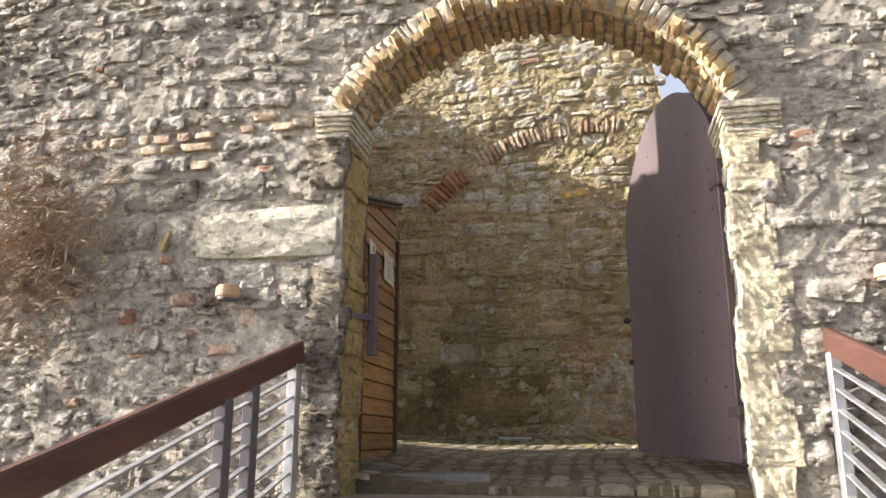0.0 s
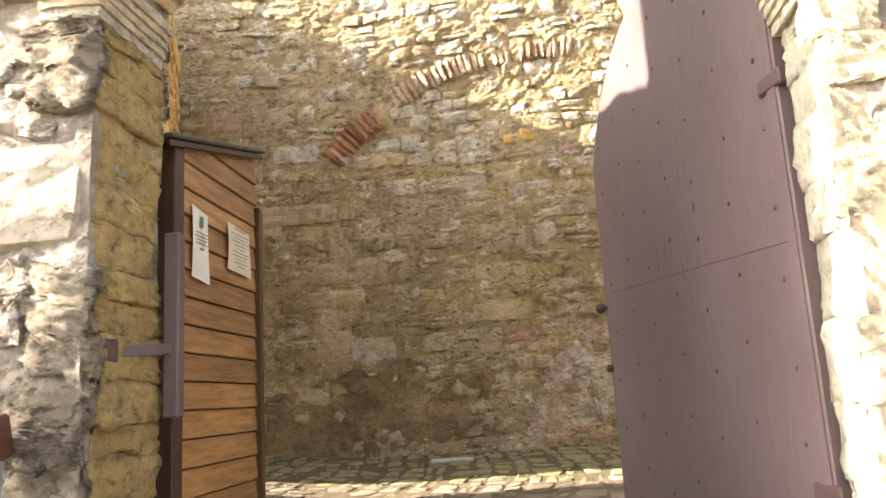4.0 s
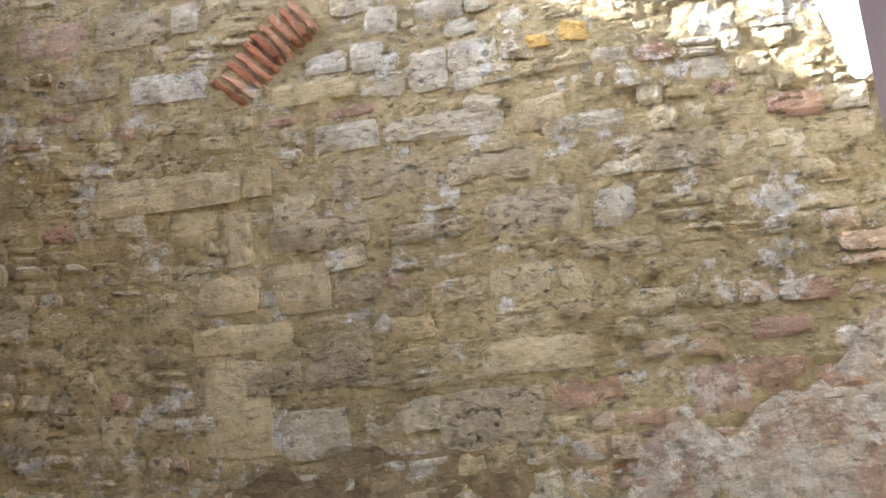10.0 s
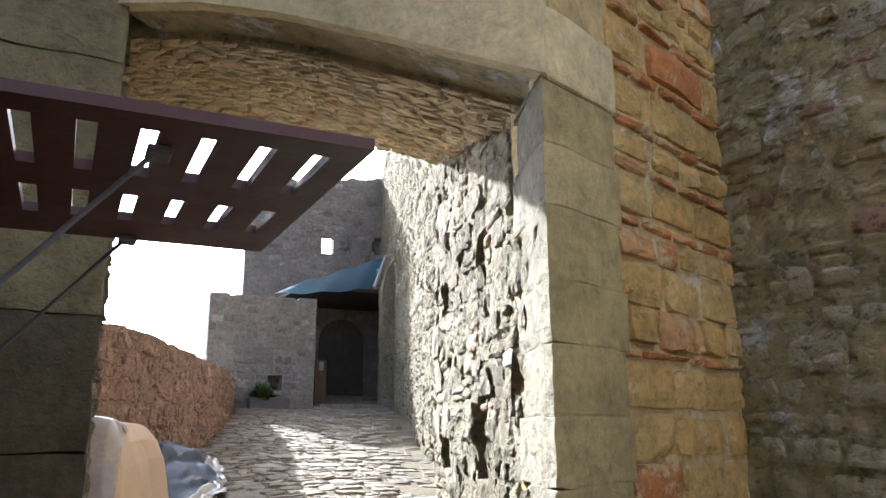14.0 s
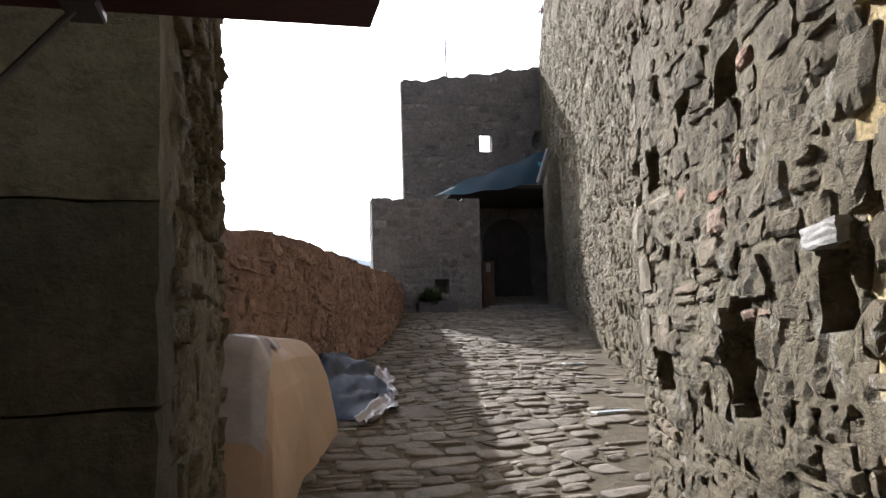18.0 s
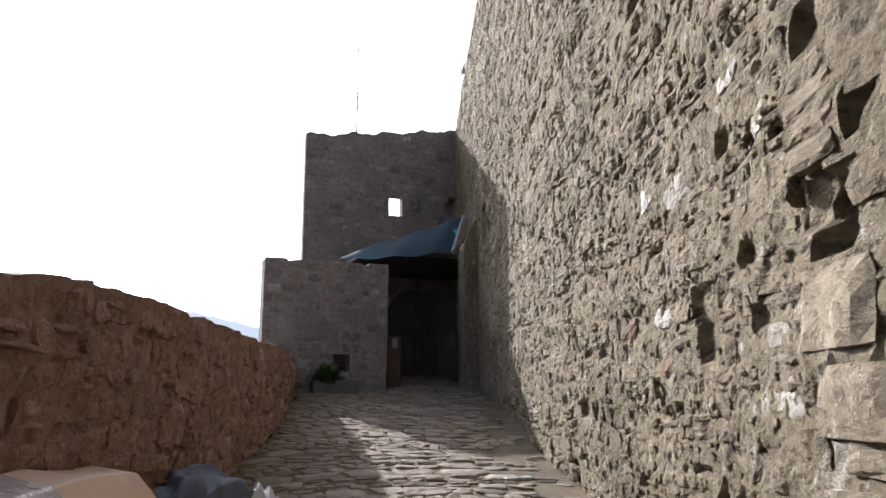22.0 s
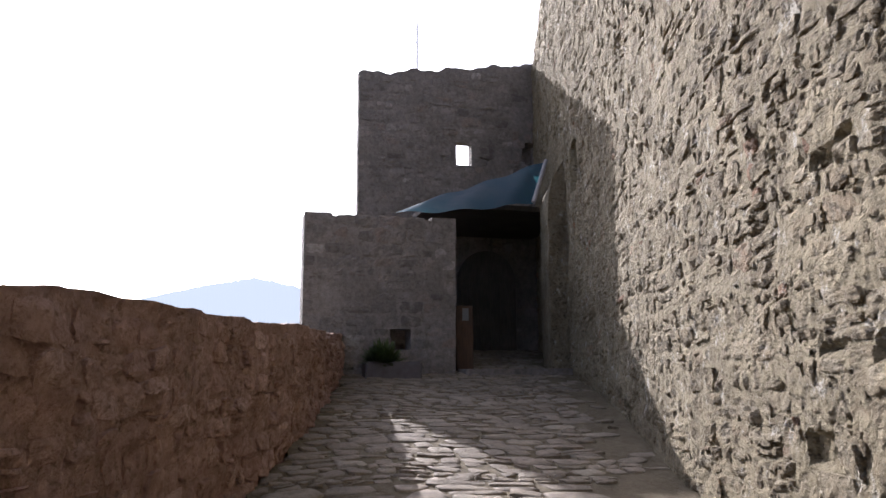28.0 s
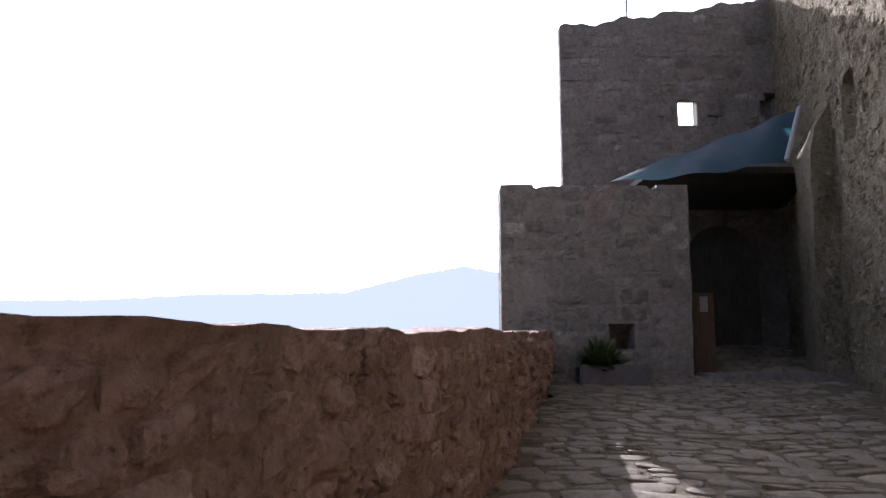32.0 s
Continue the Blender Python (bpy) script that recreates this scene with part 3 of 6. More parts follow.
def eroded_mesh_data(q, depth, seed, rounding=0.3, ruggedness=0.3, grain=0.012):
    """Weathered blocks on quads: a pitted grid on each, with a worn border that sinks into the joint."""
    r = np.random.RandomState(seed + 91)
    n = len(q)
    S, T = np.meshgrid(GRID_S, GRID_T, indexing="ij")
    corner = 1 - (0.08 + 0.5 * rounding * r.uniform(0.4, 1.5, (n, 1, 1))) * (np.abs(S) * np.abs(T)) ** 3 * 0.5
    sx, sy = S * corner, T * corner
    w = np.stack([(1 - sx) * (1 - sy), (1 + sx) * (1 - sy), (1 + sx) * (1 + sy), (1 - sx) * (1 + sy)], -1) / 4
    uv = np.einsum("nabc,nci->nabi", w, q)
    size = np.minimum(np.ptp(q[..., 0], axis=1), np.ptp(q[..., 1], axis=1))[:, None, None]
    uv = uv + r.uniform(-1, 1, uv.shape) * (0.035 * ruggedness / 0.3 * size)[..., None]
    relief = crumble(uv[..., 0] * 1.5, uv[..., 1], seed + 3, 3, 0.16)
    pits = np.clip(crumble(uv[..., 0] * 1.7, uv[..., 1] * 1.1, seed + 4, 3, 0.07) - 0.25, 0, 1)
    edge = np.maximum(np.abs(S), np.abs(T))
    tilt = r.uniform(-1, 1, (n, 2, 1, 1)) * 0.012 * ruggedness / 0.3
    d = depth[:, None, None] + grain * (1.1 * relief - 1.6 * pits) + tilt[:, 0] * S + tilt[:, 1] * T - 0.012 * (edge > 0.8) * r.uniform(0.2, 1.4, (n,) + S.shape)
    d = np.where(edge > 1.0, -0.05, d)
    verts = np.concatenate([uv, d[..., None]], -1).reshape(n, -1, 3)
    idx = np.arange(S.size).reshape(S.shape)
    faces = [(idx[i, j], idx[i + 1, j], idx[i + 1, j + 1], idx[i, j + 1]) for i in range(S.shape[0] - 1) for j in range(S.shape[1] - 1)]
    return verts, faces


def on_relief(course, seed, rough):
    """Lays pieces on the lumps of a wall's rough core, so that none is buried."""
    return lambda u, v, d: course(u, v, d + 1.3 * rough * crumble(u, np.asarray(v) * 1.35, seed, 3))


LATER = []


def masonry(place, quads, depth, mat, parent, name="stone", near=None, keep=None, seed=1, rounding=0.3, most=280, rugged=0.3, stuff="rubble", grain=0.0):
    """Lays stones on a surface: those in the stretch `near` (u0, u1, v0, v1) as pieces, the rest joined."""
    LATER.append((place, quads, depth, mat, parent, name, near, keep, seed, rounding, most, rugged, stuff, grain))


def lay_later(place, quads, depth, mat, parent, name, near, keep, seed, rounding, most, rugged, stuff, grain):
    c = quads.mean(1)
    if keep is not None:
        quads = quads[keep(c[:, 0], c[:, 1])]
        c = quads.mean(1)
    if not len(quads):
        return
    r = np.random.RandomState(seed + 5)
    dep = r.uniform(*depth, len(quads))
    verts, faces = eroded_mesh_data(quads, dep, seed, rounding, rugged, grain) if grain else stone_mesh_data(quads, dep, seed, rounding, rugged)
    pos = place(verts[..., 0], verts[..., 1], verts[..., 2])
    single = np.zeros(len(quads), bool)
    if near:
        inside = np.where((c[:, 0] > near[0]) & (c[:, 0] < near[1]) & (c[:, 1] > near[2]) & (c[:, 1] < near[3]))[0]
        single[inside[:most]] = True
    per, crisp = verts.shape[1], False if grain else "crisp"
    for p in pos[single]:
        mid = p.mean(0)
        ob = part(name, mesh_of(name, p - mid, faces, mat, crisp), mat, parent)
        ob.location = mid
    rest = pos[~single]
    if len(rest):
        f = [tuple(i + per * k for i in face) for k in range(len(rest)) for face in faces]
        ob = part(stuff, mesh_of(stuff, rest.reshape(-1, 3), f, mat, crisp), mat, parent)
        ob["kind"] = "stuff"


def slab_of(x0, x1, y0, y1, z0, z1):
    v = [(x, y, z) for z in (z0, z1) for x, y in ((x0, y0), (x1, y0), (x1, y1), (x0, y1))]
    return v, [(3, 2, 1, 0), (4, 5, 6, 7)] + [(k, (k + 1) % 4, 4 + (k + 1) % 4, 4 + k) for k in range(4)]


def wall(name, course, low, high, thick, mat, label, step=0.16, rough=0.02, recess=(), seed=3, u0=0.0, u1=None, holes=(), category="wall", level=-0.004, fine=None, ledge=0.0):
    """The core of a wall: a closed body with a rough front, recesses let into it and holes through it."""
    u1 = course.length if u1 is None else u1
    low_f = low if callable(low) else (lambda u: low + 0 * u)
    high_f = high if callable(high) else (lambda u: high + 0 * u)
    nu = max(2, int((u1 - u0) / step) + 1)
    us = np.linspace(u0, u1, nu)
    if fine:
        us = np.r_[np.arange(u0, fine[0], fine[1]), np.arange(fine[0], u1, step), u1]
    hmax = float(np.max(high_f(us) - low_f(us)))
    nv = max(2, int(hmax / step) + 1)
    for a, b, c, d in holes:
        us = np.sort(np.r_[us[(us < a - 0.01) | (us > b + 0.01)], a, b])
    nu = len(us)
    t = np.linspace(0, 1, nv)
    U, T = np.meshgrid(us, t, indexing="ij")
    if callable(low):
        V = low_f(U) + (high_f(U) - low_f(U)) * T
    else:
        V = np.minimum(low + hmax * T, high_f(U))
    for a, b, c, d in holes:
        for edge in (c, d):
            k = np.argmin(np.abs(V[0] - edge))
            V[:, k] = edge
    n1 = crumble(U, V * 1.35, seed)
    D = rough * (1.3 * n1 - 1.6 * np.clip(crumble(U, V * 1.5, seed + 1, 4, 0.22) - 0.35, 0, 1)) + level
    D = D + np.random.RandomState(seed).uniform(-0.25, 0.25, D.shape) * rough + ledge * np.sin(V * 9 + 2 * n1) ** 3
    for a, b, c, d, deep in recess:
        inside = (np.abs(2 * U - a - b) / (b - a)) ** 5 + (np.abs(2 * V - c - d) / (d - c)) ** 5 < 1.05 + 0.9 * (n1 if step < 0.06 else 0)
        D = np.where(inside, D - deep, D)
    front = course(U, V, D).reshape(-1, 3)
    back = course(U, V, 0 * D - thick).reshape(-1, 3)
    n = nu * nv
    idx = np.arange(n).reshape(nu, nv)
    faces = []
    open_cell = np.zeros((nu - 1, nv - 1), bool)
    for a, b, c, d in holes:
        cu, cv = (us[:-1] + us[1:]) / 2, (V[0, :-1] + V[0, 1:]) / 2
        open_cell |= ((cu > a) & (cu < b))[:, None] & ((cv > c) & (cv < d))[None]
    rise = V[:, 1:] - V[:, :-1] < 1e-6
    open_cell |= rise[:-1] & rise[1:]
    for i in range(nu - 1):
        for j in range(nv - 1):
            if open_cell[i, j]:
                continue
            q = (idx[i, j], idx[i + 1, j], idx[i + 1, j + 1], idx[i, j + 1])
            faces += [q, tuple(n + k for k in q[::-1])]
            for (p, s, oi, oj) in ((q[0], q[1], i, j - 1), (q[1], q[2], i + 1, j), (q[2], q[3], i, j + 1), (q[3], q[0], i - 1, j)):
                if not (0 <= oi < nu - 1 and 0 <= oj < nv - 1) or open_cell[oi, oj]:
                    faces.append((s, p, n + p, n + s))
    ob = new(name, mesh_of(name, np.vstack([front, back]), faces, mat, False))
    return tagged(ob, label, category, kind="structure")

# ==== ground ====
PARA = np.array([(-6.5, 7.06), (-8.25, 7.42), (-10.0, 7.9), (-12.4, 8.6), (-17.0, 10.02), (-23.2, 11.45)])
LONG = np.array([(-31.5, 18.72), (-28.8, 17.87), (-24.0, 16.4), (-19.3, 14.93), (-14.2, 12.98), (-9.36, 11.37), (-8.4, 11.02), (-7.15, 10.45), (-6.95, 10.3), (-6.66, 9.74), (-6.4, 9.64), (-3.6, 8.71)])


def sheet_z(x, y):
    para = np.interp(-x, -PARA[:, 0], PARA[:, 1])
    long_y = np.interp(x, LONG[:, 0], LONG[:, 1])
    court = (x > -4.9) & (x < 7) & (y > 5.0) & (y < 11.2)
    lane = (x <= -4.4) & (x > -30) & (y > para - 0.3) & (y < long_y + 1.0)
    far = np.hypot(x + 5, y - 5)
    out = -2.3 - 0.02 * np.clip(far - 25, 0, 400) - 1.5 * wobble(x / 40, y / 40, 4) * np.clip((far - 30) / 60, 0, 1)
    return np.where(court | lane, ground_z(np.maximum(x, -29.5), y) - 0.008, out)


gx = np.r_[-3000, -1500, -700, -300, -140, -80, -55, np.arange(-42, 12, 0.45), 16, 25, 45, 90, 200, 500, 1200, 3000]
gy = np.r_[-3000, -1500, -700, -300, -140, -60, -30, -18, np.arange(-10, 24, 0.45), 30, 45, 90, 200, 500, 1200, 3000]
GX, GY = np.meshgrid(gx, gy, indexing="ij")
gv = np.stack([GX, GY, sheet_z(GX, GY)], -1).reshape(-1, 3)
gi = np.arange(len(gv)).reshape(len(gx), len(gy))
gf = [(gi[i, j], gi[i + 1, j], gi[i + 1, j + 1], gi[i, j + 1]) for i in range(len(gx) - 1) for j in range(len(gy) - 1)]
ground = tagged(new("ground", mesh_of("ground", gv, gf, M_EARTH, False)), "trodden brown earth with dust and dry grass", "ground", kind="structure")

# ==== gate wall ====
GX0, GX1, GY0, GY1, SPRING = -1.67, 0.83, 4.87, 5.35, 3.70
GC, GR, GRO = (-0.42, 2.985), 1.445, 1.64
gate_line = Course([(-7.5, GY0), (7.0, GY0)])
ux = lambda x: x + 7.5


def arch_z(x):
    return GC[1] + np.sqrt(np.clip(GR**2 - (x - GC[0]) ** 2, 0.01, None))


gate_left = wall("wall_gate_left", gate_line, -2.4, 9.0, GY1 - GY0, M_MORTAR_G, "rubble stone gate wall with grey lime mortar", u0=ux(-7.5), u1=ux(GX0 - 0.02), rough=0.018, level=0.0, step=0.055, seed=11)
gate_right = wall("wall_gate_right", gate_line, -2.4, 9.0, GY1 - GY0, M_MORTAR_G, "rubble stone gate wall with grey lime mortar", u0=ux(GX1 + 0.12), u1=ux(7.0), rough=0.018, level=0.0, step=0.055, seed=12)
gate_top = wall("wall_gate_top", gate_line, lambda u: arch_z(u - 7.5) + 0.03, 9.0, GY1 - GY0, M_MORTAR_G, "rubble stone wall above the gate arch", u0=ux(GX0 - 0.02), u1=ux(GX1 + 0.12), step=0.1, rough=0.02, seed=13)


def gate_keep(u, v):
    x = u - 7.5
    ring = np.hypot(x - GC[0], v - GC[1]) < GRO + 0.04
    hole = (x > GX0 - 0.24) & (x < GX1 + 0.24) & (v < SPRING)
    imposts = (v > 3.4) & (v < 3.78) & (x > GX0 - 0.28) & (x < GX1 + 0.42)
    block = (x > -2.86) & (x < -1.66) & (v > 2.66) & (v < 3.14)
    for a, b2, lo, hi in GATE_BRICKS + GATE_BUFF + GATE_BLOCKS + GATE_MARKED:
        block |= (x > a - 0.04) & (x < b2 + 0.04) & (v > lo - 0.04) & (v < hi + 0.04)
    return ~((ring & (v > 3.4)) | hole | imposts | block)


# bricks patched into the gate wall: from x, to x, from z, to z
GATE_BRICKS = [(-3.18, -3.02, 3.59, 3.66), (-2.98, -2.85, 3.59, 3.66), (-2.92, -2.73, 2.37, 2.47), (-2.38, -2.28, 2.21, 2.37), (-3.81, -3.67, 2.47, 2.53), (-2.35, -2.19, 3.31, 3.36), (-2.48, -2.37, 3.63, 3.69), (-3.03, -2.92, 2.68, 2.74), (-2.13, -2.05, 2.42, 2.51), (-2.62, -2.37, 2.03, 2.11), (-3.22, -3.04, 2.02, 2.09), (-1.91, -1.72, 3.38, 3.45), (1.2, 1.36, 3.22, 3.28), (1.01, 1.07, 3.03, 3.17), (1.2, 1.36, 3.3, 3.36)]
GATE_BUFF = [(-3.67, -3.54, 3.58, 3.66), (-3.52, -3.38, 3.59, 3.66), (-3.29, -3.2, 3.59, 3.66), (-2.83, -2.67, 3.6, 3.66), (-3.26, -3.12, 3.51, 3.57), (-3.1, -2.97, 3.51, 3.57), (-2.95, -2.65, 3.51, 3.58), (-3.56, -3.29, 3.3, 3.34), (-2.86, -2.7, 3.37, 3.44), (-3.83, -3.69, 3.58, 3.66), (-2.26, -2.06, 3.63, 3.69), (-2.4, -2.2, 3.71, 3.77)]
# rough whitish blocks round the large one
GATE_BLOCKS = [(-2.68, -2.27, 3.12, 3.33), (-3.53, -3.08, 2.78, 3.0), (-3.71, -3.41, 3.09, 3.28), (-3.52, -3.36, 3.36, 3.46), (-3.33, -3.06, 3.37, 3.48), (-3.01, -2.88, 3.36, 3.48), (-2.5, -2.21, 3.38, 3.45), (-3.38, -3.14, 3.69, 3.81), (-3.12, -2.93, 3.69, 3.79), (-3.61, -3.4, 3.68, 3.78), (-3.81, -3.64, 3.69, 3.81), (-2.6, -2.43, 3.5, 3.58), (-2.41, -2.22, 3.5, 3.58), (-2.82, -2.5, 3.71, 3.77), (-3.85, -3.49, 2.35, 2.45), (-2.85, -2.57, 2.5, 2.66), (-2.54, -2.16, 2.5, 2.66)]
# other marked stones: a deeply pitted one, a pale one, a yellow upright one
GATE_MARKED = [(-3.36, -2.76, 3.05, 3.33), (-3.04, -2.96, 2.76, 2.95)]
gq = lay_stones(0.3, 14.2, -0.6, 6.5, h=(0.09, 0.21), aspect=(0.9, 2.3), gap=0.03, seed=21, wave=0.05)
gq = gq[np.random.RandomState(8).rand(len(gq)) < 0.86]
masonry(on_relief(gate_line, 11, 0.018), gq[gq[:, :, 0].mean(1) < ux(-0.42)], (0.004, 0.03), M_GATE, gate_left, near=(ux(-3.3), ux(-1.6), 1.2, 4.2), keep=gate_keep, seed=22, grain=0.016)
masonry(on_relief(gate_line, 12, 0.018), gq[gq[:, :, 0].mean(1) >= ux(-0.42)], (0.004, 0.03), M_GATE, gate_right, near=(ux(0.8), ux(1.9), 1.2, 4.2), keep=gate_keep, seed=23, grain=0.016)
fill = lay_stones(0.3, 14.2, -0.6, 6.5, h=(0.035, 0.075), aspect=(0.9, 2.6), gap=0.012, seed=121, wave=0.05, split=0)
fill = fill[np.random.RandomState(3).rand(len(fill)) < 0.2]
masonry(gate_line, np.array([[[ux(p), lo], [ux(q), lo], [ux(q), hi], [ux(p), hi]] for p, q, lo, hi in GATE_BRICKS]), (0.008, 0.016), M_DULLBRICK, gate_left, name="brick", near=(0, 20, 0, 9), seed=28)
masonry(gate_line, np.array([[[ux(p), lo], [ux(q), lo], [ux(q), hi], [ux(p), hi]] for p, q, lo, hi in GATE_BUFF]), (0.008, 0.018), M_BUFFBRICK, gate_left, name="brick", near=(0, 20, 0, 9), seed=29)
gbq = np.array([[[ux(p), lo], [ux(q), lo], [ux(q), hi], [ux(p), hi]] for p, q, lo, hi in GATE_BLOCKS]) + np.random.RandomState(77).uniform(-0.012, 0.012, (len(GATE_BLOCKS), 4, 2))
masonry(gate_line, gbq, (0.012, 0.028), M_GATE, gate_left, name="rough_block", near=(0, 20, 0, 9), seed=30, rounding=0.4, rugged=0.2, grain=0.022)
masonry(gate_line, fill, (0.0, 0.02), M_GATE, gate_left, keep=gate_keep, seed=122, stuff="small_rubble")
for k, ((p, q, lo, hi), mat) in enumerate(zip(GATE_MARKED, (M_PITTED, M_REVEAL))):
    masonry(gate_line, np.array([[[ux(p), lo + 0.03], [ux(q) - 0.02, lo], [ux(q), hi - 0.02], [ux(p) + 0.06, hi]]]), (0.02, 0.03), mat, gate_left, name="marked_stone", near=(0, 20, 0, 9), seed=35 + k, rugged=0.2, grain=0.02)
block_q = np.array([[[ux(-2.79), 2.70], [ux(-1.72), 2.68], [ux(-1.71), 3.08], [ux(-2.77), 3.02]]])
masonry(gate_line, block_q, (0.018, 0.024), M_BLOCK, gate_left, near=(0, 20, 0, 9), seed=24, rounding=0.2, rugged=0.1, name="large_block", grain=0.02)

# voussoirs of the arch ring, and the brick soffit behind them
a_end = math.asin((GX1 - GC[0]) / GR)


def ring_place(u, v, d):
    """u along the arc, v outwards, d to the front."""
    a = u / GR
    return np.stack([GC[0] + np.sin(a) * (GR + v), GY0 - d, GC[1] + np.cos(a) * (GR + v)], -1)


vous = []
k, r = -a_end * GR, np.random.RandomState(5)
while k < (a_end + 0.06) * GR:
    w = r.uniform(0.05, 0.085)
    vous.append([[k + 0.002, 0.0], [k + w - 0.002, 0.0], [k + w - 0.002, 0.19 + r.uniform(-0.02, 0.03)], [k + 0.002, 0.19 + r.uniform(-0.02, 0.03)]])
    k += w
masonry(ring_place, np.array(vous), (0.014, 0.022), M_VOUSSOIR, gate_top, name="voussoir", near=(-9, 9, -9, 9), seed=25, rounding=0.22, rugged=0.1)


def soffit_place(u, v, d):
    """u along the depth from the back to the front, v along the arc, d towards the middle."""
    a = v / GR
    return np.stack([GC[0] + np.sin(a) * (GR - d + 0.03), GY1 - u, GC[1] + np.cos(a) * (GR - d + 0.03)], -1)


masonry(soffit_place, lay_stones(0.0, 0.46, -a_end * GR, a_end * GR, h=(0.06, 0.085), aspect=(2.2, 3.6), gap=0.014, seed=26, wave=0, split=0.0), (0.022, 0.03), M_BRICK, gate_top, name="brick", near=(-9, 9, -9, 9), seed=27, rounding=0.22, most=120, rugged=0.12)

# jambs: face of the reveal, in yellow stone; the inner strip of the far one is rendered
jamb_l = Course([(GX0 - 0.01, GY0 + 0.05), (GX0 - 0.01, GY1 + 0.02)])
jamb_r = Course([(GX1 + 0.06, GY1 + 0.02), (GX1 + 0.06, GY0 + 0.05)])
jl = wall("trim_jamb_left", jamb_l, 0.9, SPRING, 0.1, M_MORTAR_O, "yellow sandstone reveal of the gate", step=0.08, rough=0.012, seed=31)
jr = wall("trim_jamb_right", jamb_r, 0.9, SPRING, 0.1, M_PLASTER, "rendered and stone reveal of the gate", step=0.08, rough=0.015, seed=32)


def rough_block(x0, x1, y0, y1, z0, z1, seed, amount=0.014, cuts=5):
    """A hewn block: a box cut up and knocked about."""
    bm = box_bm(x0, x1, y0, y1, z0, z1, 0)
    bmesh.ops.subdivide_edges(bm, edges=bm.edges[:], cuts=cuts, use_grid_fill=True)
    c = Vector(((x0 + x1) / 2, (y0 + y1) / 2, (z0 + z1) / 2))
    half = Vector(((x1 - x0) / 2, (y1 - y0) / 2, (z1 - z0) / 2))
    rr = np.random.RandomState(seed)
    for v in bm.verts:
        k = sum(abs(abs(v.co[i] - c[i]) - half[i]) < 1e-4 for i in range(3))
        pull = (0, 0, 0.007, 0.014)[k] * amount / 0.014
        v.co += (c - v.co).normalized() * pull * rr.uniform(0.2, 1.8) + noise.noise_vector(v.co * 6) * amount * 1.4 + Vector(rr.uniform(-1, 1, 3)) * amount * 0.4
    return bm


def jamb_blocks(parent, side, seed):
    rr = np.random.RandomState(seed)
    z = 0.75
    top = 3.53 if side < 0 else 3.38
    while z < top - 0.03:
        h = min(rr.uniform(0.07, 0.2) if side < 0 else rr.uniform(0.13, 0.3), top - z)
        x = GX0 if side < 0 else GX1
        inn = rr.uniform(-0.02, 0.025)
        split = GY0 + rr.uniform(0.03, 0.06)
        wide = rr.uniform(0.22, 0.4) if side < 0 else rr.uniform(0.18, 0.34)
        a, b = (x - wide, x + inn - 0.01) if side < 0 else (x - inn - 0.01, x + wide)
        if not (side < 0 and 2.6 < z + h / 2 < 3.15):
            part("quoin", rough_block(a, b, GY0 - rr.uniform(0.002, 0.03), split, z - 0.004, z + h + 0.004, seed + int(z * 100), 0.026 if side < 0 else 0.013, 7), M_RUBBLE if side < 0 else M_PALEYELLOW, parent, smooth=side < 0)
        a, b = (x - 0.15, x + inn) if side < 0 else (x + 0.045 - 0.5 * inn, x + 0.2)
        back = GY1 + 0.01
        part("reveal_stone", rough_block(a, b, split - 0.01, back, z - 0.003, z + h + 0.003, seed + 7 + int(z * 100), 0.018, 6), M_REVEAL if side < 0 else M_LIME, parent, smooth=True)
        z += h


jamb_blocks(jl, -1, 300)
jamb_blocks(jr, 1, 400)


def impost(name, x0, x1, inner, drop=0.0):
    t = thing(name, "stepped stone impost moulding at the arch springing", "impost", (0, 0, 0), kind="structure")
    for k, (z, h) in enumerate(((3.53, 0.042), (3.574, 0.034), (3.61, 0.032), (3.644, 0.03), (3.676, 0.045))):
        out = 0.008 + 0.011 * k
        bm = rough_block(x0 - (out if inner > 0 else 0.01), x1 + (out if inner < 0 else 0.01), GY0 - out - 0.01, GY1, z - drop, z - drop + h, 640 + k, 0.005, 6)
        part("moulding_course", bm, M_PALEYELLOW if k % 2 else M_BLOCK, t, smooth=False)


impost("trim_impost_left", GX0 - 0.22, GX0 + 0.0, -1)
impost("trim_impost_right", GX1 + 0.02, GX1 + 0.33, 1, 0.15)

# ==== court: far wall, piers, passage arch ====
FAR = Course([(-4.6, 10.36), (6.5, 10.44)])
fu = lambda x: x + 4.6


def far_top(u):
    return np.interp(u, [0, 5.35, 5.75, 5.95, 20], [8.2, 8.0, 5.4, 4.3, 4.0]) + 0.03 * np.sin(u * 31)


far_wall = wall("wall_court", FAR, 0.8, far_top, 0.8, M_MORTAR_O, "ochre sandstone rubble wall patched with brick and mortar", rough=0.022, step=0.045, level=-0.002, seed=41)
east_wall = wall("wall_court_east", Course([(6.4, 10.4), (6.4, 5.3)]), 0.8, 6.0, 0.4, M_MORTAR_O, "plain rubble wall closing the court", step=0.25, rough=0.02, seed=47)
RING_C, RING_R = (0.05, 2.7), 3.09


def far_keep(u, v):
    x = u - 4.6
    rr = np.hypot(x - RING_C[0], v - RING_C[1])
    ring = (rr > RING_R - 0.16) & (rr < RING_R + 0.16) & (x > -2.5) & (x < 0.75) & (v > 4.55)
    inside = v < far_top(u) - 0.12
    hit = np.zeros(len(u), bool)
    for a, b, c, d in BLOCKS:
        hit |= (x > a - 0.03) & (x < b + 0.03) & (v > c - 0.03) & (v < d + 0.03)
    return ~ring & inside & ~hit


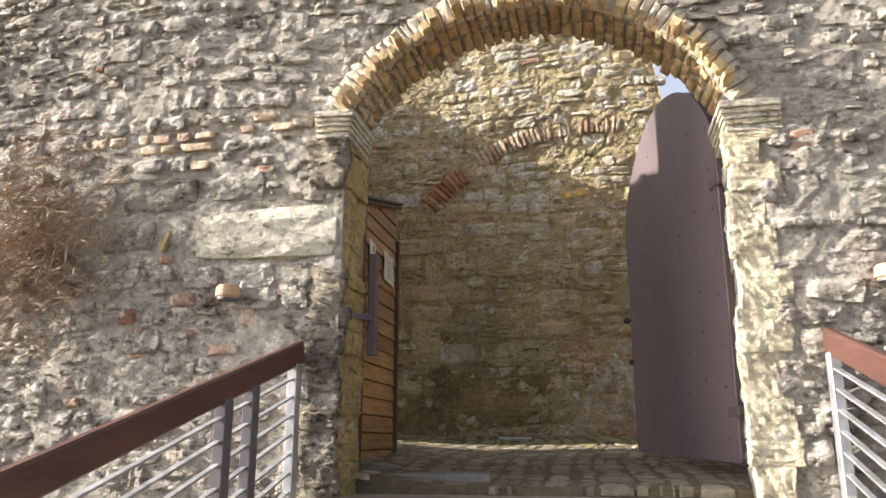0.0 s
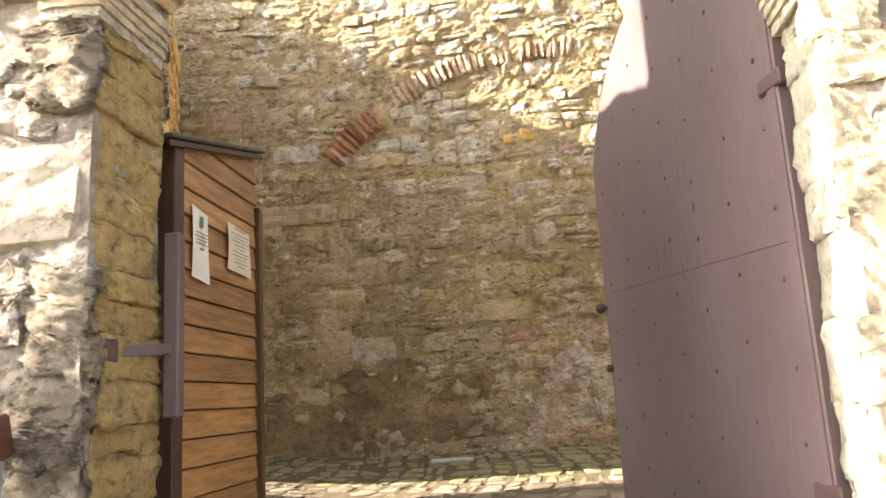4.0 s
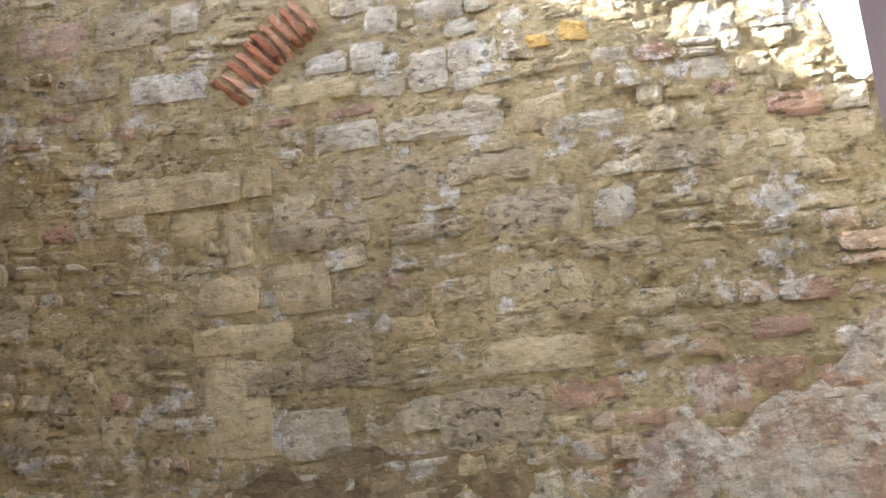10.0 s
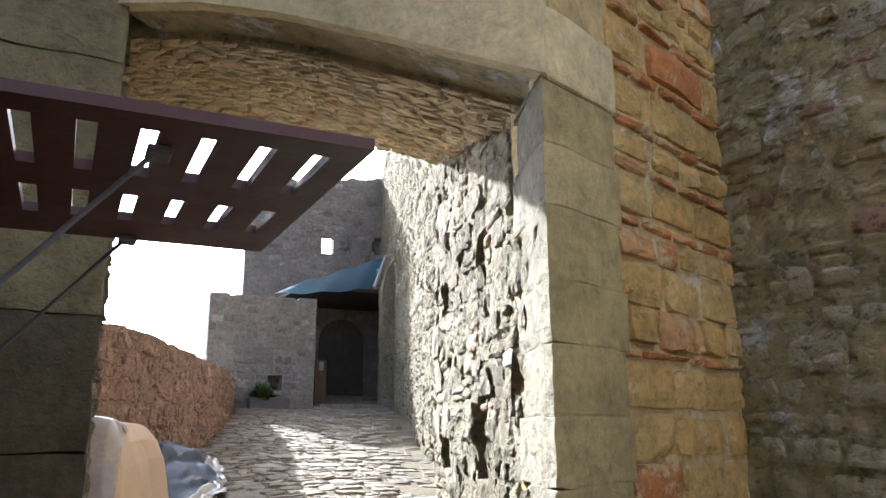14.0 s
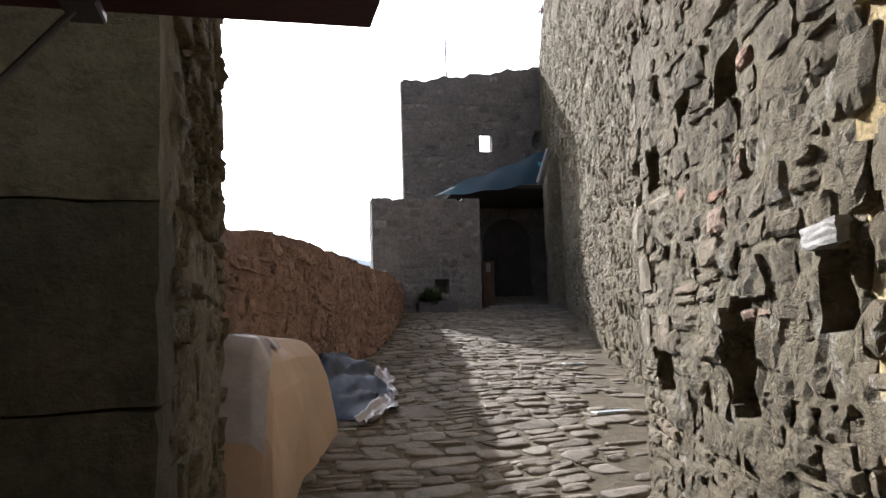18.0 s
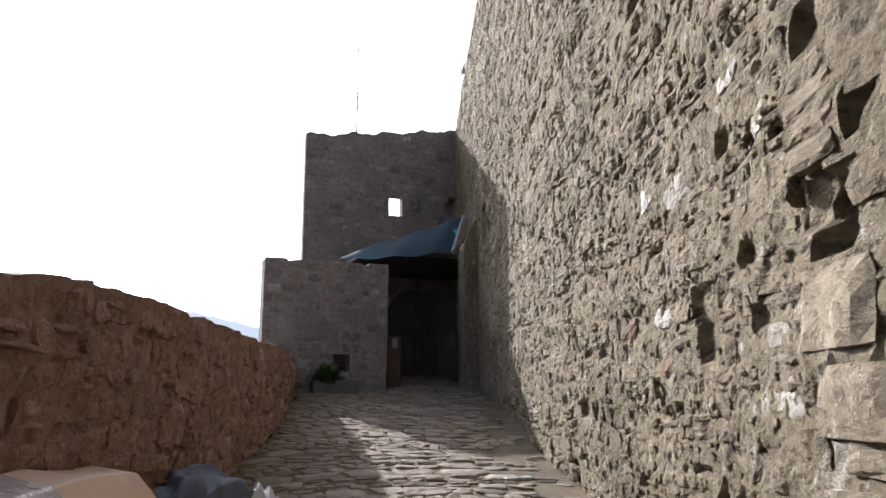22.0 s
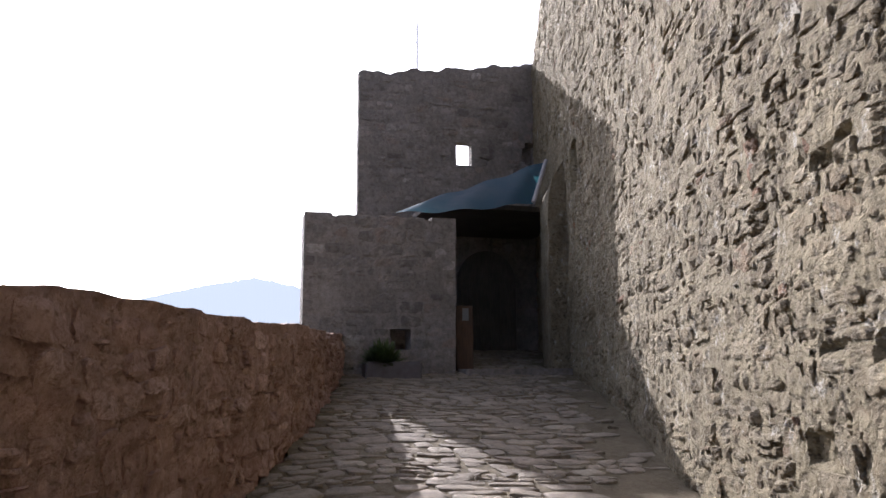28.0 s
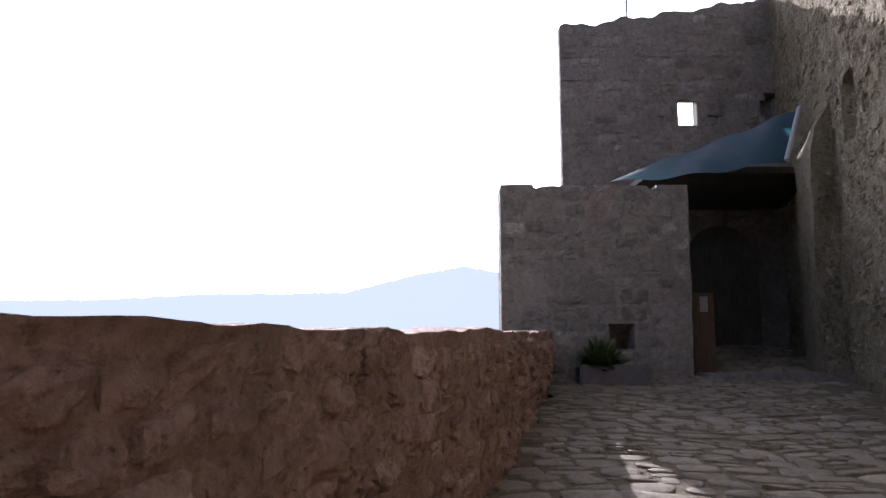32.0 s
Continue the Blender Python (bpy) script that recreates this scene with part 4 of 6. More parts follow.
# blocks that stand out in the court wall: from x, to x, from z, to z
POROUS = [(-1.12, -0.5, 2.44, 2.79), (-0.79, -0.19, 3.6, 3.89), (-1.65, -0.99, 3.95, 4.22), (-0.95, -0.4, 3.94, 4.15), (-2.06, -1.41, 3.68, 3.86), (-2.23, -1.9, 2.84, 3.04), (-1.87, -1.47, 2.84, 3.07), (-3.15, -2.67, 5.14, 5.4), (-0.24, 0.23, 3.42, 3.54), (0.17, 0.63, 3.88, 4.13), (-3.44, -3.0, 4.82, 5.07), (-1.67, -1.37, 3.3, 3.51), (-1.3, -0.84, 3.65, 3.77)]
SMOOTH = [(-3.19, -2.21, 4.02, 4.26), (-2.67, -2.36, 3.8, 4.0), (-2.33, -2.15, 3.62, 3.99), (-2.52, -2.12, 3.34, 3.58), (-2.57, -1.92, 3.11, 3.28), (-2.5, -2.08, 2.49, 3.08), (-0.82, -0.17, 2.83, 3.04), (-2.2, -2.01, 4.05, 4.25), (-2.03, -1.69, 3.3, 3.61), (-1.35, -1.1, 3.08, 3.22), (-1.99, -1.44, 4.59, 4.75), (-0.52, -0.21, 4.23, 4.43)]
PALE = [(-1.73, -1.33, 4.26, 4.45), (-1.31, -0.57, 4.26, 4.42), (-1.42, -1.14, 4.57, 4.72), (-1.12, -0.87, 4.56, 4.72), (-1.78, -1.49, 4.78, 4.91), (-1.47, -1.25, 4.75, 4.94), (-1.37, -1.16, 4.97, 5.15), (-0.36, 0.15, 4.18, 4.3), (-2.04, -1.63, 2.46, 2.76), (-0.85, -0.68, 4.53, 4.68), (-2.63, -2.45, 5.17, 5.39), (-2.93, -2.4, 4.73, 4.94), (-0.14, 0.12, 3.6, 3.84)]
RED = [(-2.11, -1.81, 4.47, 4.53), (-1.75, -1.33, 4.48, 4.54), (-1.36, -1.26, 3.38, 3.48), (-3.72, -3.2, 5.11, 5.39), (0.24, 0.66, 2.5, 2.8), (-0.19, 0.0, 2.17, 2.25), (0.62, 0.94, 2.89, 3.01), (0.9, 1.18, 2.6, 2.74)]
BLOCKS = POROUS + SMOOTH + PALE + RED
fq = lay_stones(0.0, 10.5, 1.2, 8.0, h=(0.11, 0.24), aspect=(1.0, 2.3), gap=0.02, seed=42, wave=0.05, split=0.2, jag=0.2)
fq = fq[np.random.RandomState(9).rand(len(fq)) < 0.95]
pinkish = (fq[:, :, 0].mean(1) > fu(-0.35)) & (fq[:, :, 1].mean(1) < 2.75 + 0.5 * (fq[:, :, 0].mean(1) - fu(-0.35)))
masonry(on_relief(FAR, 41, 0.022), fq[pinkish], (-0.004, 0.022), M_PINK, far_wall, keep=far_keep, seed=48, stuff="pink_rubble", grain=0.014)
ffill = lay_stones(0.0, 10.5, 1.2, 8.0, h=(0.035, 0.08), aspect=(1.0, 2.8), gap=0.012, seed=141, wave=0.05, split=0)
ffill = ffill[np.random.RandomState(4).rand(len(ffill)) < 0.08]
masonry(on_relief(FAR, 41, 0.022), ffill, (-0.006, 0.01), M_OCHRE, far_wall, keep=far_keep, seed=142, stuff="small_rubble")
# about half the stones high on the right are the paler stone
pale_upper = ~pinkish & (fq[:, :, 0].mean(1) > fu(-1.3)) & (fq[:, :, 1].mean(1) > 4.45) & (np.random.RandomState(19).rand(len(fq)) < 0.55)
masonry(on_relief(FAR, 41, 0.022), fq[pale_upper], (-0.004, 0.02), M_PALEBLOCK, far_wall, near=(fu(-2.9), fu(0.9), 1.9, 6), keep=far_keep, seed=143, rugged=0.3, grain=0.014)
masonry(on_relief(FAR, 41, 0.022), fq[~pinkish & ~pale_upper], (-0.006, 0.022), M_OCHRE, far_wall, near=(fu(-2.9), fu(0.6), 1.9, 4.8), keep=far_keep, seed=43, most=300, rugged=0.3, grain=0.014)
for k, (blocks, mat, grain, proud) in enumerate(((POROUS, M_POROUS, 0.016, (0.008, 0.02)), (SMOOTH, M_HEWN, 0.006, (0.01, 0.022)), (PALE, M_PALEBLOCK, 0.01, (0.007, 0.018)), (RED, M_DULLBRICK, 0.008, (0.004, 0.012)))):
    bq = np.array([[[fu(a), c], [fu(b), c], [fu(b), d], [fu(a), d]] for a, b, c, d in blocks]) + np.random.RandomState(60 + k).uniform(-0.014, 0.014, (len(blocks), 4, 2))
    masonry(on_relief(FAR, 41, 0.022), bq, proud, mat, far_wall, name="ashlar_block", near=(-9, 20, -9, 9), seed=46 + k, rounding=0.16, rugged=0.08, grain=grain)
# worn coats of render on the foot of the wall
RENDER = Course([(-4.6, 10.335), (6.5, 10.415)])
for u0, u1, top, mat, seed, label in ((fu(-4.0), fu(-0.62), lambda u: 2.32 + 0.3 * crumble(u, 0 * u, 33, 4, 0.7), M_BROWNRENDER, 34, "worn brown lime render on the foot of the wall"), (fu(-0.5), fu(3.5), lambda u: np.interp(u, [fu(-0.5), fu(0.0), fu(1.4), fu(3.5)], [1.3, 2.35, 2.9, 3.0]) + 0.28 * crumble(u, 0 * u, 36, 4, 0.6), M_WHITERENDER, 37, "patchy whitish render over pink stone")):
    coat = wall("render_coat", RENDER, 1.1, top, 0.05, mat, label, step=0.05, rough=0.024, seed=seed, u0=u0, u1=u1, level=-0.012)
    coat.parent = far_wall
    del coat["category"], coat["kind"]
masonry(on_relief(FAR, 41, 0.022), np.array([[[fu(-0.22), 4.75], [fu(-0.02), 4.72], [fu(0.0), 4.86], [fu(-0.18), 4.9]], [[fu(-0.42), 4.72], [fu(-0.25), 4.73], [fu(-0.26), 4.82], [fu(-0.4), 4.84]]]), (0.006, 0.012), M_RUST, far_wall, name="stained_stone", near=(-9, 20, -9, 9), seed=49)


def ring2_place(u, v, d):
    a = u / RING_R
    x, z = RING_C[0] + np.sin(a) * (RING_R + v), RING_C[1] + np.cos(a) * (RING_R + v)
    p = FAR(fu(x), z, d)
    return p


rb = []
k = -0.86 * RING_R
while k < 0.18 * RING_R:
    w = 0.075
    if not (-0.62 * RING_R < k < -0.56 * RING_R):
        rb.append([[k + 0.01, -0.13], [k + w - 0.01, -0.13], [k + w - 0.01, 0.13], [k + 0.01, 0.13]])
    k += w
rb = np.array(rb)
rb[rb[:, 0, 0] < -0.6 * RING_R, :2, 1] -= 0.05
masonry(ring2_place, rb[rb[:, 0, 0] >= -0.6 * RING_R], (0.0, 0.03), M_PALEBRICK, far_wall, name="arch_brick", near=(-9, 20, -9, 9), seed=46, rounding=0.3, rugged=0.2)
masonry(ring2_place, rb[rb[:, 0, 0] < -0.6 * RING_R], (0.015, 0.045), M_RBRICK, far_wall, name="arch_brick", near=(-9, 20, -9, 9), seed=45, rounding=0.3)

# west side of the court: near pier, passage arch, far pier
Q, L = (-3.25, 8.55), (-4.5, 7.27)
pier_line = Course([(-3.8, 8.72), (-3.36, 8.565), (-3.31, 8.555), (-3.275, 8.57), (-3.285, 8.63), (-3.79, 9.88), (-3.85, 9.93), (-4.6, 9.97)])
pu = float(pier_line.s[4])
pier = wall("wall_pier_north", pier_line, 0.9, 5.95, 0.1, M_MORTAR_P, "pier of pale dressed stone beside ochre stone and brick", step=0.05, rough=0.012, level=-0.02, seed=51, recess=[(pu + 0.42, pu + 1.6, 0.2, 2.62, 0.16)])
pier_q, brick_q = [], []
rz, z = np.random.RandomState(52), 2.7
course_no = 0
while z < 5.85:
    if course_no % 4 == 0 or rz.rand() < 0.12:
        h, target, asp = rz.uniform(0.045, 0.06), brick_q, (2.5, 5.0)
    else:
        h, target, asp = rz.uniform(0.08, 0.2), pier_q, (1.2, 2.8)
    course_no += 1
    u = pu + 0.36 - rz.uniform(0, 0.06)
    while u < pu + 1.3:
        w = min(h * rz.uniform(*asp), pu + 1.36 - u)
        q = np.array([[u + 0.012, z + 0.01], [u + w - 0.012, z + 0.01], [u + w - 0.012, z + h - 0.01], [u + 0.012, z + h - 0.01]]) + rz.uniform(-0.14, 0.14, (4, 2)) * min(h, 0.1)
        (target if rz.rand() < 0.8 else brick_q).append(q)
        u += w
    z += h
masonry(pier_line, lay_stones(0.0, pu - 0.2, 1.5, 4.0, h=(0.1, 0.24), aspect=(0.7, 1.4), gap=0.02, seed=521, wave=0), (0.0, 0.012), M_TAN, pier, near=(-9, 9, -9, 9), seed=522, grain=0.012)
masonry(pier_line, np.array(pier_q), (-0.006, 0.012), M_YELLOW, pier, near=(-9, 9, -9, 9), seed=53, rounding=0.15, rugged=0.2, grain=0.009)
masonry(pier_line, np.array(brick_q), (-0.004, 0.012), M_OBRICK, pier, name="brick", near=(-9, 9, -9, 9), seed=54, rounding=0.2, grain=0.007)


def corner_stone(face, side, z0, z1, seed, amount, out=0.012):
    """A dressed block that turns the pier's sharp corner: `face` long towards the court, `side` along the passage."""
    c, f, g = Vector((-3.262, 8.535, 0)), Vector((-0.375, 0.927, 0)), Vector((-0.94, 0.342, 0))
    nf, ng = Vector((0.927, 0.375, 0)), Vector((-0.342, -0.94, 0))
    tip = c + (f + g) * -0.012
    ring = [c + g * side + ng * out, c + g * side * 0.5 + ng * out, c + g * 0.06 + ng * out, tip + (nf + ng) * out * 0.5, c + f * 0.05 + nf * out, c + f * face * 0.35 + nf * out, c + f * face * 0.7 + nf * out, c + f * face + nf * out, c + f * face - nf * 0.1, c + (f + g) * 0.12, c + g * side - ng * 0.1]
    bm = bmesh.new()
    rr = np.random.RandomState(seed)
    levels = [z0, z0 + 0.008] + [z0 + (z1 - z0) * k / 4 for k in (1, 2, 3)] + [z1 - 0.008, z1]
    rows = []
    for k, z in enumerate(levels):
        inset = 0.007 if k in (0, len(levels) - 1) else 0.0
        rows.append([])
        for i, p in enumerate(ring):
            q = p - (nf + ng) * inset if i < 8 else p
            n = noise.noise_vector(Vector((p.x, p.y, z)) * 5) * amount
            rows[-1].append(bm.verts.new((q.x + n.x + rr.uniform(-1, 1) * amount * 0.3, q.y + n.y + rr.uniform(-1, 1) * amount * 0.3, z + rr.uniform(-1, 1) * 0.004)))
    m = len(ring)
    for a, b in zip(rows, rows[1:]):
        for i in range(m):
            # the faces along the passage take the second material
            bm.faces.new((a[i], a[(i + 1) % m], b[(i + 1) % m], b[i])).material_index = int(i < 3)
    bm.faces.new(rows[0][::-1])
    bm.faces.new(rows[-1])
    bmesh.ops.recalc_face_normals(bm, faces=bm.faces)
    return bm


# each course shows on the court's side and, in darker grey, inside the passage
z, k = 1.36, 0
while z < 4.2:
    h = (0.22, 0.2, 0.24, 0.21)[k % 4]
    top = min(z + h, 4.21)
    part("quoin", corner_stone(0.41 + 0.03 * (k % 2), (0.34, 0.46, 0.3, 0.4)[(k * 3) % 4], z + 0.001, top - 0.001, 510 + k, 0.008, 0.02), M_ASHLAR, pier).data.materials.append(M_QUOINSIDE)
    z, k = z + h, k + 1
part("band_end", corner_stone(0.43, 0.1, 4.2, 4.46, 540, 0.003, 0.024), M_PLASTER, pier).data.materials.append(M_PLASTER)
left_line = Course([(-4.62, 5.35), (-4.5, 7.2), (-4.52, 7.265), (-4.58, 7.28), (-6.62, 7.36), (-6.68, 7.32), (-6.7, 7.26), (-6.7, 6.9)])
left_pier = wall("wall_pier_south", left_line, 0.9, lambda u: 6.12 + 0.16 * crumble(u, 0 * u, 59, 4, 0.35), 0.35, M_MORTAR_T, "stone pier of the passage, its dressed quoins coloured darker for shade", step=0.12, rough=0.03, seed=56)
masonry(left_line, lay_stones(2.2, 4.6, 1.3, 5.9, h=(0.1, 0.24), aspect=(0.9, 2.0), gap=0.03, seed=57, wave=0.02), (0.0, 0.035), M_TAN, left_pier, near=(-9, 9, 1.3, 5.0), seed=58)
# shade is painted into these quoins, deepest low down by the booth flap
z, k = 1.45, 0
while z < 5.9:
    h = (0.5, 0.58, 0.46)[k % 3]
    part("quoin", rough_block(-5.0 + 0.12 * (k % 2), -4.45, 6.55 + 0.1 * (k % 2), 7.30, z + 0.001, z + h - 0.001, 560 + k, 0.008, 7), M_QUOIN_SHADE if z < 3.3 else M_QUOIN_HALFSHADE, left_pier)
    z, k = z + h, k + 1

# front of the passage arch: a rendered band with a shallow curve
arch_line = Course([(-4.5, 7.27), (-3.25, 8.55)])
AL = arch_line.length
band = lambda u: np.interp(u, [0, 0.4, 0.76, 1.24, 1.79], [4.8, 4.73, 4.62, 4.43, 4.2])
arch_front = wall("wall_passage_arch", arch_line, band, lambda u: 6.14 + 0.2 * crumble(u, 0 * u, 66, 4, 0.35), 0.4, M_MORTAR_O, "wall over the passage arch with a smooth rendered band", step=0.1, rough=0.015, seed=61)
band_line = Course([(-4.46, 7.23), (-3.21, 8.51)])
tagged(wall("trim_arch_band", band_line, lambda u: band(u) - 0.01, lambda u: band(u) + 0.36, 0.08, M_PLASTER, "smooth pale rendered band round the passage arch", step=0.06, rough=0.006, seed=62), category="trim")
masonry(arch_line, lay_stones(0.0, AL, 4.6, 5.85, h=(0.1, 0.2), aspect=(0.9, 2.2), gap=0.03, seed=63, wave=0.02), (0.015, 0.05), M_OCHRE, arch_front, keep=lambda u, v: v > band(u) + 0.44, near=(-9, 9, -9, 5.4), seed=64)

# the vault behind it
VF = [np.array((-4.76, 7.3)), np.array((-3.5, 8.8))]
VB = [np.array((-6.55, 7.3)), np.array((-6.45, 9.95))]


def vault_place(u, v, d):
    """u across from the near pier to the fortress wall (0..1), v along the passage (0..1)."""
    s, t = np.clip(u, -0.05, 1.05), v
    fx, fy = VF[0][0] + (VF[1][0] - VF[0][0]) * s, VF[0][1] + (VF[1][1] - VF[0][1]) * s
    bx, by = VB[0][0] + (VB[1][0] - VB[0][0]) * s, VB[0][1] + (VB[1][1] - VB[0][1]) * s
    rise = 1 - (2 * s - 1) ** 2
    z = (band(s * AL) - 0.01) * (1 - t) + (5.16 - 0.12 * s + 0.1 * rise) * t
    return np.stack([fx + (bx - fx) * t, fy + (by - fy) * t, z - d], -1)


S, T = np.meshgrid(np.linspace(-0.03, 1.03, 15), np.linspace(0, 1, 9), indexing="ij")
lowv = vault_place(S, T, 0 * S).reshape(-1, 3)
topv = lowv.copy()
topv[:, 2] = 5.92
vi = np.arange(len(lowv)).reshape(S.shape)
nvv = len(lowv)
vf = []
for i in range(S.shape[0] - 1):
    for j in range(S.shape[1] - 1):
        q4 = (vi[i, j], vi[i, j + 1], vi[i + 1, j + 1], vi[i + 1, j])
        vf += [q4[::-1], tuple(nvv + k for k in q4)]
for rowv in (vi[:, 0], vi[:, -1][::-1], vi[0, :][::-1], vi[-1, :]):
    vf += [(rowv[k], rowv[k + 1], nvv + rowv[k + 1], nvv + rowv[k]) for k in range(len(rowv) - 1)]
vault = tagged(new("ceiling_vault", mesh_of("ceiling_vault", lowv.tolist() + topv.tolist(), vf, M_MORTAR_O)), "shallow brick vault over the passage", "vault", kind="structure")
vq = lay_stones(0, 1.0, 0, 1.0, h=(0.03, 0.036), aspect=(1.2, 2.0), gap=0.004, seed=65, wave=0, split=0)
bm_v, bm_f = stone_mesh_data(vq, np.random.RandomState(4).uniform(0.004, 0.014, len(vq)), 66, 0.3)
pv = vault_place(bm_v[..., 0], bm_v[..., 1], bm_v[..., 2])
per = bm_v.shape[1]
bricks_me = mesh_of("vault_bricks", np.vstack([pv.reshape(-1, 3)]), [tuple(i + per * k for i in f[::-1]) for k in range(len(pv)) for f in bm_f], M_BRICK, True)
part("vault_bricks", bricks_me, M_BRICK, vault)["kind"] = "stuff"

# ==== fortress wall along the lane ====
long_line = Course(LONG)
LU = long_line.length


def lu(x):
    return float(np.interp(x, LONG[:, 0], long_line.s))


def long_top(u):
    return np.interp(u, [0, lu(-28.6), lu(-26), lu(-23), lu(-19), lu(-14), lu(-6.6), lu(-6.2), lu(-5.2), LU], [12.0, 12.8, 13.65, 14.25, 14.3, 12.3, 8.1, 7.75, 7.1, 5.95]) + 0.04 * crumble(u, 0 * u, 68, 4, 0.5)


# recesses: putlog holes and lost stones: along, from z, to z, width, deep
HOLES = [(-5.92, 2.85, 3.0, 0.32, 0.26), (-4.77, 2.82, 3.2, 0.3, 0.24), (-4.04, 3.11, 3.32, 0.16, 0.22), (-6.0, 3.83, 4.02, 0.27, 0.24), (-6.4, 3.83, 4.05, 0.22, 0.1), (-4.75, 3.92, 4.07, 0.26, 0.16), (-5.28, 4.0, 4.08, 0.26, 0.1), (-6.5, 4.49, 4.59, 0.16, 0.08), (-6.27, 4.15, 4.26, 0.11, 0.07), (-8.68, 3.7, 3.94, 0.3, 0.08), (-8.3, 4.84, 5.0, 0.22, 0.07), (-8.04, 4.14, 4.25, 0.26, 0.08), (-7.42, 4.47, 4.7, 0.15, 0.08), (-21.9, 7.3, 8.3, 0.75, 0.26)]
RECESS = [(lu(x) - w / 2, lu(x) + w / 2, z0, z1, deep) for x, z0, z1, w, deep in HOLES]
# blocks that stand out on the wall by the passage: from x, to x, from z, to z
DRESSED = [(-6.62, -6.24, 3.57, 3.81), (-6.14, -5.72, 3.71, 3.78), (-6.6, -6.22, 3.33, 3.53), (-5.91, -5.76, 4.36, 4.44), (-6.39, -6.05, 4.49, 4.69), (-6.1, -5.84, 4.12, 4.18), (-6.08, -5.74, 3.02, 3.2), (-4.62, -4.45, 3.84, 3.93), (-6.58, -6.33, 2.99, 3.21), (-5.2, -4.96, 3.37, 3.46), (-4.85, -4.73, 3.48, 3.58), (-5.08, -4.92, 3.12, 3.21)]
PITTED = [(-6.11, -5.8, 3.55, 3.69), (-6.3, -5.9, 4.22, 4.46), (-5.7, -5.3, 3.12, 3.21), (-6.16, -5.9, 3.46, 3.53), (-5.86, -5.76, 3.46, 3.52), (-5.84, -5.7, 4.21, 4.34), (-4.67, -4.44, 3.48, 3.59), (-4.6, -4.41, 3.61, 3.72), (-4.8, -4.63, 3.62, 3.72), (-4.9, -4.66, 3.78, 3.9), (-4.68, -4.46, 3.22, 3.35), (-4.92, -4.76, 3.31, 3.44), (-4.6, -4.42, 3.0, 3.12), (-5.22, -4.96, 3.0, 3.1), (-5.63, -5.26, 2.98, 3.08), (-5.48, -5.22, 2.82, 2.93), (-5.2, -4.96, 2.81, 2.95), (-5.47, -5.13, 3.5, 3.59)]
FLAT = [(-6.16, -5.86, 3.4, 3.45), (-6.47, -6.03, 3.24, 3.31), (-6.01, -5.83, 3.26, 3.32), (-5.64, -5.27, 3.28, 3.32), (-5.23, -4.98, 3.3, 3.34), (-5.65, -5.32, 3.23, 3.27), (-5.26, -5.02, 3.24, 3.29)] + [(-6.64 + 0.02 * (k % 2), -6.37, 4.11 + 0.086 * k, 4.18 + 0.086 * k) for k in range(4)] + [(-6.63 + 0.2 * i + 0.09 * (k % 2), -6.45 + 0.2 * i + 0.09 * (k % 2), 2.52 + 0.076 * k, 2.585 + 0.076 * k) for k in range(6) for i in range(4) if not (k > 3 and i > 1)]
REDDISH = [(-5.08, -4.87, 3.6, 3.65), (-5.08, -4.9, 3.48, 3.56), (-4.71, -4.6, 3.15, 3.19), (-4.58, -4.48, 3.16, 3.19), (-4.61, -4.49, 3.95, 4.0), (-5.53, -5.35, 3.68, 3.74)]
LIMED = [(-9.24, -8.75, 4.73, 4.95), (-7.86, -7.64, 4.75, 4.93), (-8.26, -7.9, 5.15, 5.33), (-7.78, -7.5, 3.66, 3.8), (-7.81, -7.35, 3.37, 3.5), (-9.88, -9.5, 4.88, 5.1), (-9.6, -9.28, 3.95, 4.14), (-8.05, -7.82, 3.68, 3.76), (-9.4, -9.25, 4.2, 4.5)]
STANDING = DRESSED + PITTED + FLAT + REDDISH + LIMED


def long_keep(u, v):
    ok = v < long_top(u) - 0.1
    for a, b, c, d, _ in RECESS[:len(HOLES)]:
        ok &= ~((u > a - 0.07) & (u < b + 0.07) & (v > c - 0.06) & (v < d + 0.06))
    for a, b, c, d in STANDING:
        ok &= ~((u > lu(a) - 0.03) & (u < lu(b) + 0.03) & (v > c - 0.025) & (v < d + 0.025))
    return ok


# by the passage, courses of squared blocks in sandy mortar; further on, worn rubble with stones fallen out
lq0 = lay_stones(lu(-6.64), LU - 0.02, 1.3, 8.2, h=(0.08, 0.17), aspect=(1.1, 2.8), gap=0.024, seed=70, wave=0.03, split=0.25, jag=0.1)
lq1 = lay_stones(lu(-12.5), lu(-6.72), 1.3, 9.5, h=(0.09, 0.2), aspect=(0.9, 2.4), gap=0.024, seed=72, wave=0.05, split=0.35, jag=0.18)
lq2 = lay_stones(0.2, lu(-12.5), 2.0, 14.4, h=(0.13, 0.24), aspect=(0.9, 2.4), gap=0.03, seed=73, wave=0.06, split=0.35, jag=0.18, grow=lambda v: 1.0 + 0.05 * max(0, v - 6))
LOST = np.random.RandomState(76).rand(len(lq1)) < np.where(lq1[:, :, 1].mean(1) < 2.9, 0.1, 0.035)
RECESS += [(q[:, 0].min(), q[:, 0].max(), q[:, 1].min(), q[:, 1].max(), 0.06) for q in lq1[LOST]]
long_wall = wall("wall_fortress", long_line, 0.8, long_top, 0.3, M_MORTAR_T, "tall weathered fortress wall of rough tan sandstone rubble", step=0.042, fine=(lu(-12.5), 0.13), rough=0.024, level=-0.004, ledge=0.007, seed=71, recess=RECESS)
long_place = on_relief(long_line, 71, 0.024)
